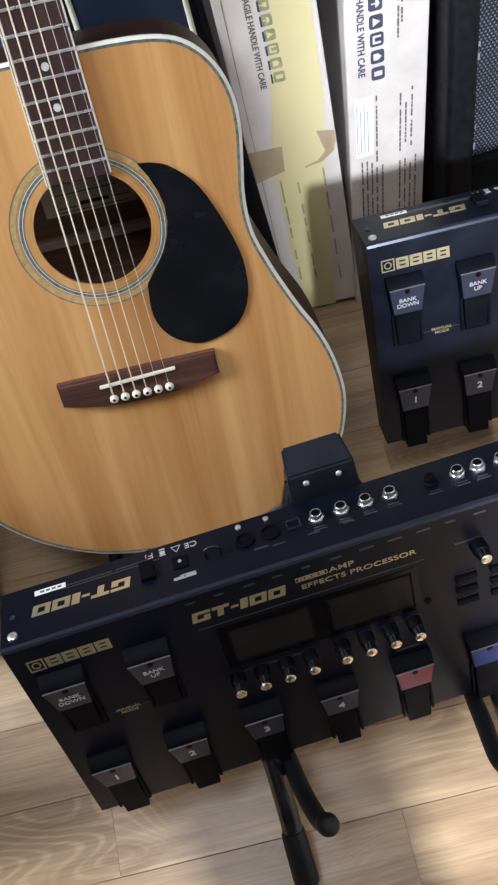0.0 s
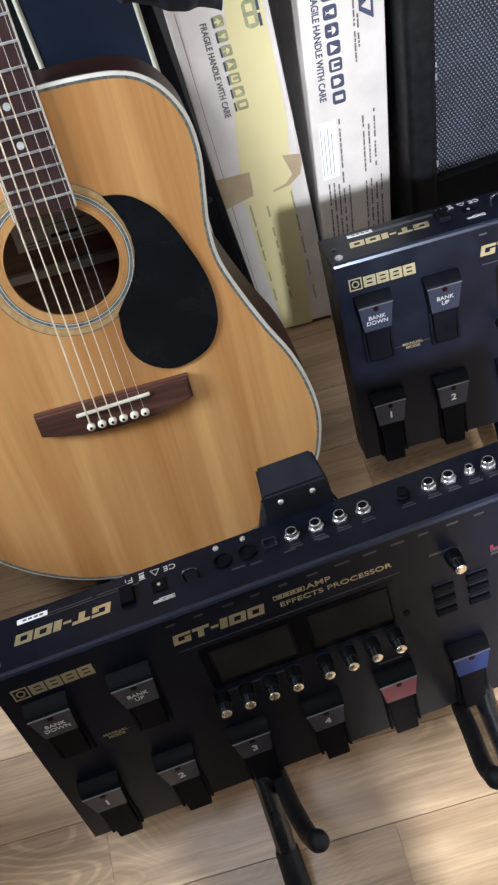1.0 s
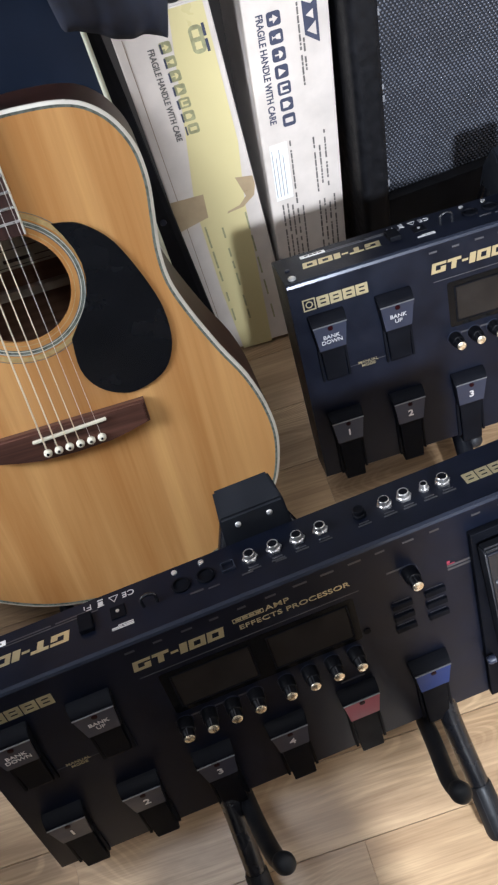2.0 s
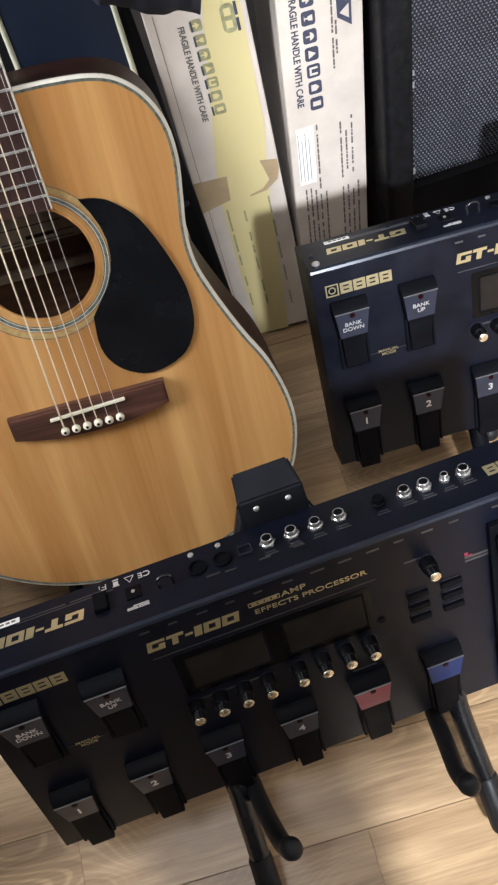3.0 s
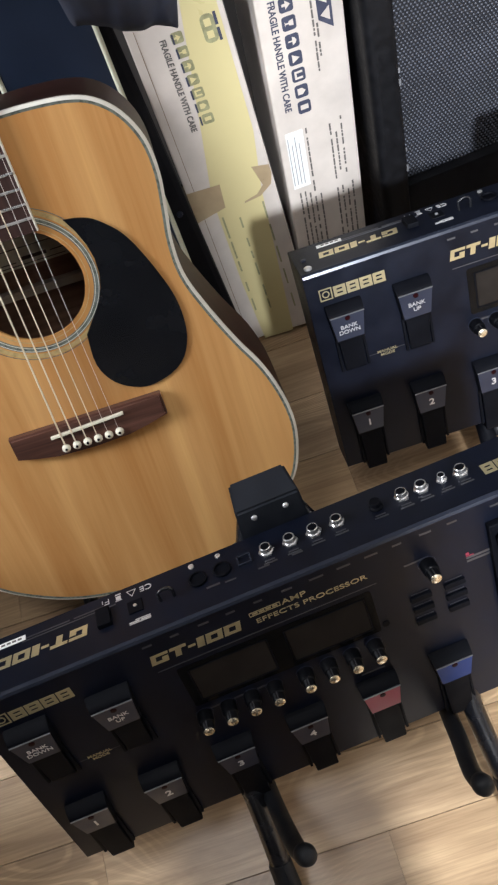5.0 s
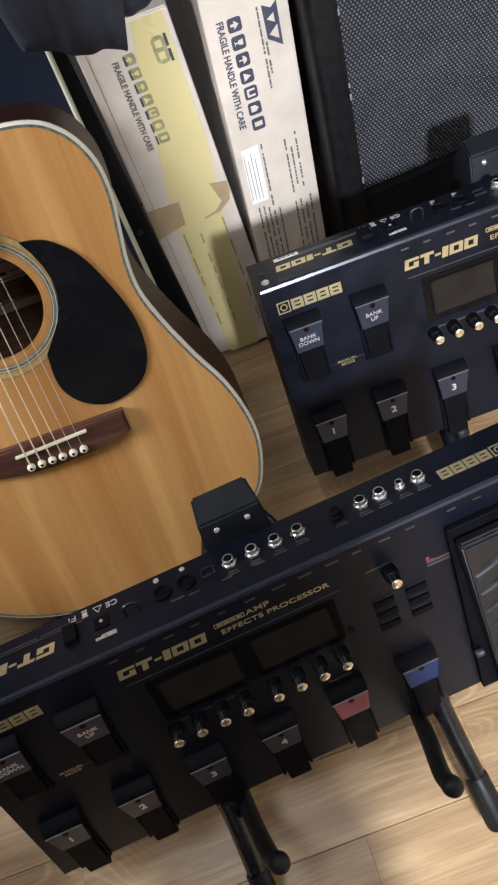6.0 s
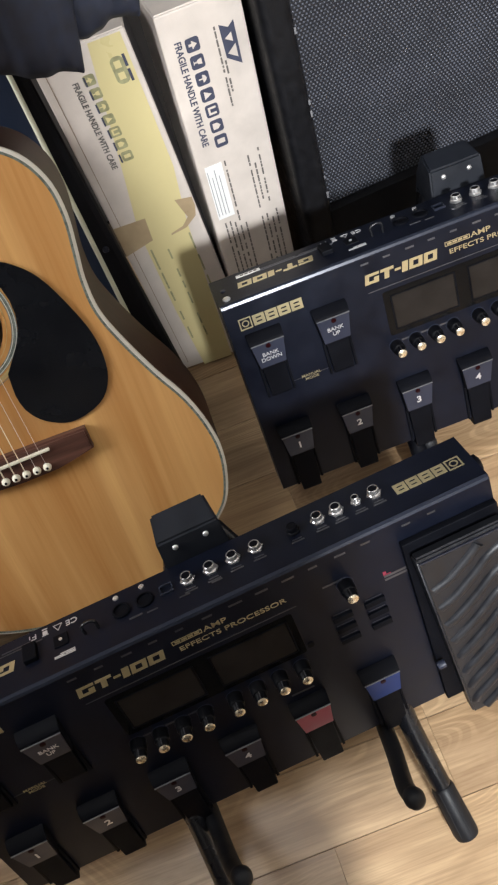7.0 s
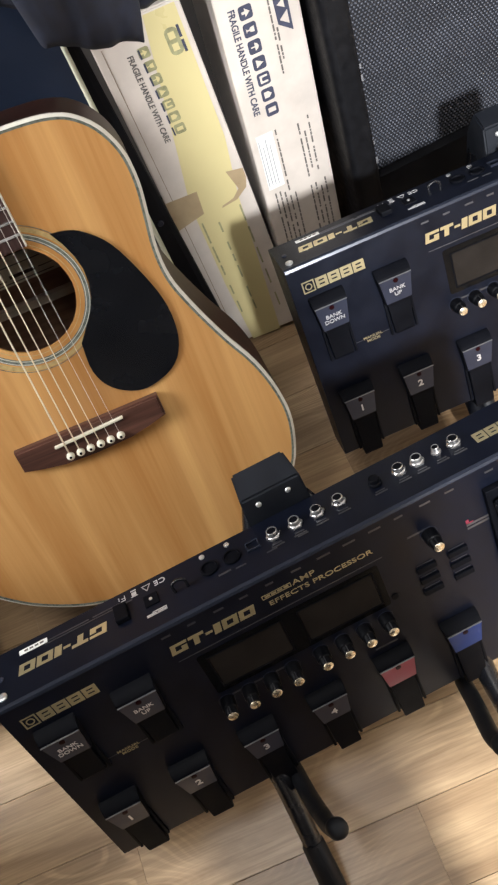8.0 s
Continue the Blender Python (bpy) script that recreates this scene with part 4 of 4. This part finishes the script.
def icon_row(c, F, us, vs, s, ink, glyph):
    """Handling symbols: rounded dark squares, each with a small pale shape."""
    n = len(us)
    for k in range(n):
        u, v = us[k], vs[k]
        sq = prism(rounded(-s / 2, s / 2, -s / 2, s / 2, s * 0.2), 0, 0.0004)
        m = F @ pose(u, v, 0.0002, 0, 0, -90)
        sq.transform(m)
        ic = part("handling_symbol", sq, ink, c)
        a = s * 0.30
        shapes = [[(-a, -a * 0.2), (0, a), (a, -a * 0.2), (a * 0.3, -a * 0.2), (a * 0.3, -a), (-a * 0.3, -a), (-a * 0.3, -a * 0.2)],
                  [(-a * 0.7, a), (a * 0.7, a), (a * 0.5, 0), (a * 0.15, -a * 0.2), (a * 0.15, -a * 0.8), (a * 0.6, -a), (-a * 0.6, -a), (-a * 0.15, -a * 0.8), (-a * 0.15, -a * 0.2), (-a * 0.5, 0)],
                  [(-a, 0), (-a * 0.6, a * 0.7), (0, a), (a * 0.6, a * 0.7), (a, 0), (a * 0.15, 0), (a * 0.15, -a), (-a * 0.15, -a), (-a * 0.15, 0)],
                  [(-a, -a * 0.8), (0, a), (a, -a * 0.8)],
                  [(-a, -a), (-a, a), (-a * 0.5, a), (-a * 0.5, -a * 0.5), (a * 0.5, -a * 0.5), (a * 0.5, a), (a, a), (a, -a)],
                  [(-a * 0.8, -a), (-a * 0.8, a * 0.2), (0, a), (a * 0.8, a * 0.2), (a * 0.8, -a)],
                  [(-a * 0.6, -a), (-a * 0.6, a), (a * 0.6, a), (a * 0.6, -a)]]
        g = prism(shapes[k % 7], 0.0004, 0.0007)
        g.transform(m)
        part("symbol_mark", g, glyph, ic)


def cartons():
    yaw, lean = -10, math.degrees(math.atan(0.2))
    # left carton: tape-covered, tipped a little sideways
    m = pose(0.143, 0.674, 0.0038, 0, 0, yaw) @ pose(0, 0, 0, -lean, 0, 0) @ pose(0, 0, 0, 0, -4.5, 0)
    c, F, words = carton(m, "tall pale carton with yellowed packing tape down its face", 0.0965, 0.4725, 0.085, 0.2, 0.965, -0.0085, -0.007)
    o = 0.009
    tape = prism([(0.047 + o, 0.4965), (0.082 + o, 0.4965), (0.0805 + o, 0.33), (0.0700 + o, 0.25), (0.062 + o, 0.12), (0.055 + o, 0.006), (0.014 + o, 0.006), (0.010 + o, 0.12), (0.0110 + o, 0.26), (0.022 + o, 0.33), (0.039 + o, 0.44)][::-1], 0.0002, 0.0005)
    tape.transform(F)
    part("clear_tape", tape, M_TAPEY, c, "yellowed clear packing tape")
    tb = prism([(-0.0065, 0.276), (0.025 + o, 0.275), (0.0225 + o, 0.241), (-0.0065, 0.231)][::-1], 0.0006, 0.0009)
    tb.transform(F)
    part("brown_tape", tb, M_TAPEB, c, "patch of brown tape")
    tb = prism([(0.066 + o, 0.285), (0.0865 + o, 0.281), (0.0865 + o, 0.268), (0.0825 + o, 0.254), (0.067 + o, 0.242), (0.046 + o, 0.2385), (0.047 + o, 0.241), (0.063 + o, 0.2455), (0.073 + o, 0.256)], 0.0006, 0.0009)
    tb.transform(F)
    part("brown_tape", tb, M_TAPEB, c, "curled end of brown tape")
    words("FRAGILE HANDLE WITH CARE", 0.0180 + o, 0.407, 0.0094, M_FADEDINK, 0.84)
    icon_row(c, F, [0.0335 + o + 0.0006 * k for k in range(7)], [0.460 - 0.0163 * k for k in range(7)], 0.0125, M_FADED, M_TAPEY)
    part("print", bars([(0.028 + o, 0.030 + o, 0.460 - 0.0163 * k - 0.006, 0.460 - 0.0163 * k + 0.005) for k in range(7)], 0.0008, 0.0011, F), M_NAVYPRINT, c)
    lg = prism(rounded(0.060 + o, 0.0745 + o, 0.443, 0.474, 0.006), 0.0006, 0.0008)
    lg.transform(F)
    logo = part("printed_logo", lg, M_FADED, c, "faded logo as a plain shape")
    part("logo_gap", bars([(0.0635 + o, 0.0705 + o, 0.448, 0.456), (0.0635 + o, 0.0705 + o, 0.461, 0.469)], 0.0008, 0.0010, F), M_TAPEY, logo)
    part("print", bars([(0.0745 + o, 0.0775 + o, 0.460, 0.474), (0.0745 + o, 0.0775 + o, 0.443, 0.457)], 0.0008, 0.0011, F), M_NAVYPRINT, c)
    rng = random.Random(8)
    rects = []
    for u0 in (0.014, 0.034, 0.066):
        v = 0.235 - rng.uniform(0, 0.03)
        while v > 0.06:
            ln = rng.uniform(0.012, 0.035)
            rects.append((u0 + o, u0 + 0.0022 + o, v - ln, v))
            v -= ln + rng.uniform(0.004, 0.02)
    part("print", bars(rects, 0.0005, 0.0008, F), M_FADED, c)
    part("fold_line", bars([(0.0025, 0.0032, 0.02, 0.48)], 0.0001, 0.0004, F), M_CARDIN, c)
    # right carton
    lean = math.degrees(math.atan(0.18))
    m = pose(0.2325, 0.655, 0.0015, 0, 0, 0) @ pose(0, 0, 0, -lean, 0, 0) @ pose(0, 0, 0, 0, 1.5, 0)
    c, F, words = carton(m, "tall pale printed carton with dark handling symbols", 0.0918, 0.4860, 0.085, 0.18, 0.995, -0.0095)
    words("FRAGILE HANDLE WITH CARE", 0.0165, 0.4055, 0.0106, M_NAVYPRINT, 0.85)
    icon_row(c, F, [0.0318 + 0.0006 * k for k in range(7)], [0.4590 - 0.01915 * k for k in range(7)], 0.0150, M_NAVYPRINT, M_CARD)
    lg = prism([(0.0625, 0.468), (0.0720, 0.4625), (0.0790, 0.468), (0.0790, 0.4205), (0.0635, 0.432)][::-1], 0.0003, 0.0006)
    lg.transform(F)
    logo = part("printed_logo", lg, M_NAVYPRINT, c, "dark logo as a plain angular shape")
    g = prism([(0.066, 0.436), (0.076, 0.429), (0.076, 0.444)], 0.0006, 0.0009)
    g.transform(F)
    part("logo_gap", g, M_CARD, logo)
    g = prism([(0.066, 0.452), (0.074, 0.447), (0.074, 0.457)], 0.0006, 0.0009)
    g.transform(F)
    part("logo_gap", g, M_CARD, logo)
    part("white_label", cuboid(0.0080, 0.0288, -0.0008, -0.0002, 0.2330, 0.3075), M_STICKER, c, "blank white paper label")
    part("print", bars([(0.0095 + 0.0042 * k, 0.0102 + 0.0042 * k, 0.2485, 0.312 - 0.009 * (k % 2)) for k in range(4)], 0.0008, 0.0010, F), M_SCUFF, c)
    rng = random.Random(5)
    rects = []
    cols = [(0.0318, 0.232, 0.318), (0.0600, 0.232, 0.313), (0.0665, 0.24, 0.300), (0.0735, 0.235, 0.318), (0.0135, 0.10, 0.236), (0.0195, 0.10, 0.236), (0.0255, 0.10, 0.232), (0.0315, 0.10, 0.224), (0.0385, 0.10, 0.226),
            (0.0600, 0.10, 0.225), (0.0665, 0.10, 0.226), (0.0730, 0.10, 0.218), (0.0795, 0.10, 0.228), (0.0565, 0.374, 0.468), (0.0605, 0.388, 0.43)]
    for u0, lo, hi in cols:
        v = hi
        while v > lo + 0.006:
            ln = min(rng.uniform(0.0025, 0.0095), v - lo)
            rects.append((u0 + rng.uniform(0, 0.0003), u0 + 0.0021, v - ln, v))
            v -= ln + rng.choice((0.0011, 0.0012, 0.0013, 0.0014, 0.0055))
    part("print", bars(rects, 0.0002, 0.0005, F), M_BARPRINT, c)


cartons()

# ---- amplifier ----
def amplifier():
    lean = math.degrees(math.atan(0.2))
    m = pose(0.342, 0.6214, 0.047, 0, 0, 0) @ pose(0, 0, 0, -lean, 0, 0)
    a = thing("guitar_amplifier", m, "black tolex guitar amplifier with a charcoal woven grille, tipped back", "amplifier")
    W, H, DP = 0.62, 0.58, 0.24
    t = 0.035
    part("side_frame", cuboid(0, t, 0, DP, 0, H, 0.010, seg=4), M_TOLEX, a, "", 40)
    part("side_frame", cuboid(W - t, W, 0, DP, 0, H, 0.010, seg=4), M_TOLEX, a, "", 40)
    part("bottom_rail", cuboid(t - 0.004, W - t + 0.004, 0.002, DP, 0.0, 0.166, 0.006), M_TOLEX, a, "", 40)
    part("top_rail", cuboid(t - 0.004, W - t + 0.004, 0.002, DP, H - 0.05, H, 0.006), M_TOLEX, a, "", 40)
    part("back_panel", cuboid(t - 0.004, W - t + 0.004, DP - 0.02, DP - 0.002, 0.16, H - 0.04), M_PLASTIC, a)
    part("baffle", cuboid(t - 0.004, W - t + 0.004, 0.016, 0.026, 0.15, H - 0.04), M_GRILLEBACK, a)
    # woven grille: alternating raised lozenges in one piece
    bm = bmesh.new()
    px, pz = 0.0046, 0.0036
    nx, nz = int((W - 2 * t) / px), int((H - 0.05 - 0.166) / pz)
    x0, z0 = t + 0.002, 0.167
    verts, faces = [], []
    for j in range(nz):
        for i in range(nx):
            cx, cz = x0 + (i + 0.5 * (j % 2) + 0.5) * px, z0 + (j + 0.5) * pz
            if cx > W - t - 0.003:
                continue
            n = len(verts)
            wx, wz = px * 0.40, pz * 0.42
            verts += [(cx - wx, 0.0155, cz - wz * 0.5), (cx + wx * 0.4, 0.0155, cz - wz), (cx + wx, 0.0155, cz + wz * 0.5), (cx - wx * 0.4, 0.0155, cz + wz), (cx, 0.0132, cz)]
            faces += [(n, n + 1, n + 4), (n + 1, n + 2, n + 4), (n + 2, n + 3, n + 4), (n + 3, n, n + 4)]
    bm.free()
    me = bpy.data.meshes.new("grille_weave")
    me.from_pydata(verts, [], faces)
    me.materials.append(M_GRILLE)
    me.shade_smooth()
    gr = new("grille_weave", me)
    gr.parent = a
    tagged(gr, "charcoal woven grille", kind="stuff")
    for x in (0.02, W - 0.02):
        part("tilt_leg", tube([(x, 0.015, 0.004), (x, 0.015 - 0.010, -0.048)], 0.008, 10), M_STEEL, a, smooth=60)
    rng = random.Random(2)
    for z in (0.188, 0.215, 0.297, 0.312, 0.392):
        part("scuff", cuboid(t - 0.0024 - rng.uniform(0, 0.001), t - 0.001, -0.0003, 0.0006, z, z + rng.uniform(0.004, 0.009)), M_SCUFF, a)
    return a


amplifier()

# ---- case, cloth and bag behind the guitar ----
def piped_case():
    lean = math.degrees(math.atan(0.5))
    m = pose(0.050, 0.553, 0.0, 0, 0, 0) @ pose(0, 0, 0, -lean, 0, 0) @ pose(0, 0, 0, 0, -1.2, 0)
    c = thing("instrument_case", m, "narrow navy lacquered case with cream edge piping, leaning behind the guitar", "instrument case")
    body = cuboid(-0.078, 0.078, 0.004, 0.085, 0.045, 0.72, 0.008)
    for v in body.verts:
        if v.co.x > 0:
            v.co.x += 0.016 - 0.030 * min(v.co.z, 0.5) / 0.45
    part("body", body, M_BAG, c, "black case sides")
    part("front_panel", cuboid(-0.054, 0.052, -0.002, 0.01, 0.05, 0.715, 0.002), M_NAVYCASE, c, "glossy navy front")
    for x in (-0.0555, 0.0535):
        part("piping", tube([(x, -0.001, 0.045), (x, -0.001, 0.718)], 0.0030, 8), M_PIPING, c, "cream edge piping", 60)
    part("latch", lathe([(0.004, 0), (0.003, 0.003), (0, 0.003)], 12, pose(0.064, 0.004, 0.30, 90, 0, 0)), M_GREYFACE, c)
    part("foot", cuboid(-0.07, 0.08, 0.062, 0.080, 0.041, 0.055, 0.002), M_BAG, c)
    return c


piped_case()


def hanging_cloth():
    """A folded dark garment that hangs over the carton and the case."""
    c = thing("dark_cloth", pose(0.0, 0.70, 0.48), "dark navy cloth hung in folds over the carton top", "cloth")

    def drape(name, x0, x1, z0, z0r, rise, y0, amp, nf, phase):
        bm = bmesh.new()
        nx, nz = 56, 14
        front, back = [], []
        for i in range(nx + 1):
            u = i / nx
            x0s = x0
            colf, colb = [], []
            for j in range(nz + 1):
                v = j / nz
                x = x0s + (x1 - x0) * u + 0.030 * v * u - 0.02 * v * (1 - u)
                f = math.sin(u * nf * 6.283 + phase + 1.2 * v) + 0.5 * math.sin(u * nf * 15.1 + 2.1 * phase - 2.3 * v)
                edge = min(1, 6 * u, 6 * (1 - u), 8 * v + 0.15)
                y = y0 - amp * f - 0.016 * math.sqrt(max(0.0, edge)) + 0.035 * v * v
                z = z0 + (z0r - z0) * u + rise * v + 0.003 * math.sin(u * 9 + phase) * (1 - v)
                colf.append(bm.verts.new((x, y, z)))
                colb.append(bm.verts.new((x, y0 + 0.012 + 0.05 * v * v, z)))
            front.append(colf)
            back.append(colb)
        for g in (front, back):
            for i in range(nx):
                for j in range(nz):
                    bm.faces.new((g[i][j], g[i + 1][j], g[i + 1][j + 1], g[i][j + 1]))
        for i in range(nx):
            bm.faces.new((front[i][0], front[i + 1][0], back[i + 1][0], back[i][0]))
            bm.faces.new((front[i][nz], front[i + 1][nz], back[i + 1][nz], back[i][nz]))
        for j in range(nz):
            bm.faces.new((front[0][j], front[0][j + 1], back[0][j + 1], back[0][j]))
            bm.faces.new((front[nx][j], front[nx][j + 1], back[nx][j + 1], back[nx][j]))
        return part(name, bm, M_CLOTH, c, "", 70)
    drape("lower_fold", 0.070, 0.162, 0.048, 0.007, 0.15, 0.0, 0.0016, 2.0, 0.4)
    drape("upper_fold", 0.145, 0.232, 0.028, 0.030, 0.12, 0.022, 0.002, 2.0, 1.7)
    drape("back_fold", -0.06, 0.085, 0.110, 0.075, 0.12, 0.030, 0.004, 2.0, 2.9)
    return c


hanging_cloth()


def black_bag():
    """A soft black bag that stands at the guitar's far side."""
    m = pose(-0.43, 0.50, 0.0)
    b = thing("gig_bag", m, "soft black nylon bag standing on the floor beside the guitar", "bag")
    out = [(p.x, p.y) for p in smooth_path([(0.105, -0.14, 0), (0.118, -0.05, 0), (0.112, 0.10, 0), (0.06, 0.16, 0), (-0.10, 0.15, 0), (-0.12, -0.05, 0), (-0.06, -0.165, 0), (0.06, -0.17, 0)], 5, True)]
    bm = bmesh.new()
    rows = []
    for k in range(13):
        z = 0.27 * k / 12
        s = 1.0 - 0.10 * (k / 12) ** 2 + 0.02 * math.sin(k * 1.7) - (0.05 if k == 0 else 0)
        rows.append([bm.verts.new((x * s, y * s, z)) for x, y in out])
    n = len(out)
    for a, c in zip(rows, rows[1:]):
        for i in range(n):
            bm.faces.new((a[i], a[(i + 1) % n], c[(i + 1) % n], c[i]))
    bm.faces.new(rows[0][::-1])
    bm.faces.new(rows[-1])
    part("body", bm, M_BAG, b, "", 60)
    part("seam_piping", tube([(x * 0.985, y * 0.985, 0.045) for x, y in out] + [(out[0][0] * 0.985, out[0][1] * 0.985, 0.045)], 0.004, 8), M_RUBBER, b)
    return b


black_bag()

# ---- floor planks ----
def planks():
    """Printed strips of the floor, each a thin board with its own tone."""
    rng = random.Random(11)
    turn = radians(-3.9)
    base = Vector((0.0652, 0.0341, 0.0))
    ex, ey = Vector((math.cos(turn), math.sin(turn), 0)), Vector((-math.sin(turn), math.cos(turn), 0))
    width, gap = 0.0885, 0.00028
    meshes = {}

    def board(length):
        key = round(length, 3)
        if key not in meshes:
            bm = cuboid(0.00008, key - 0.00008, gap, width - gap, -0.006, 0.0, 0.0003, seg=1)
            me = bpy.data.meshes.new("plank")
            bm.to_mesh(me)
            bm.free()
            me.materials.append(M_FLOOR)
            meshes[key] = me
        return meshes[key]
    for row in range(-21, 11):
        x = -2.6 + rng.choice((0.0, 0.15, 0.3, 0.45))
        if row == -1:
            x = -5 * 0.45
        if row in (0, 1, 2):
            x = 0.1455 - 6 * 0.45
        while x < 2.4:
            lo, hi = max(x, -1.72), min(x + 0.45, 2.0)
            o = base + ex * lo + ey * (row * width)
            if hi - lo > 0.03 and -2.0 < o.y < 0.93:
                ob = new("plank", board(hi - lo))
                ob.parent = FLOOR
                ob.matrix_world = Matrix.Translation(o) @ pose(0, 0, 0, 0, 0, math.degrees(turn))
            x += 0.45


planks()
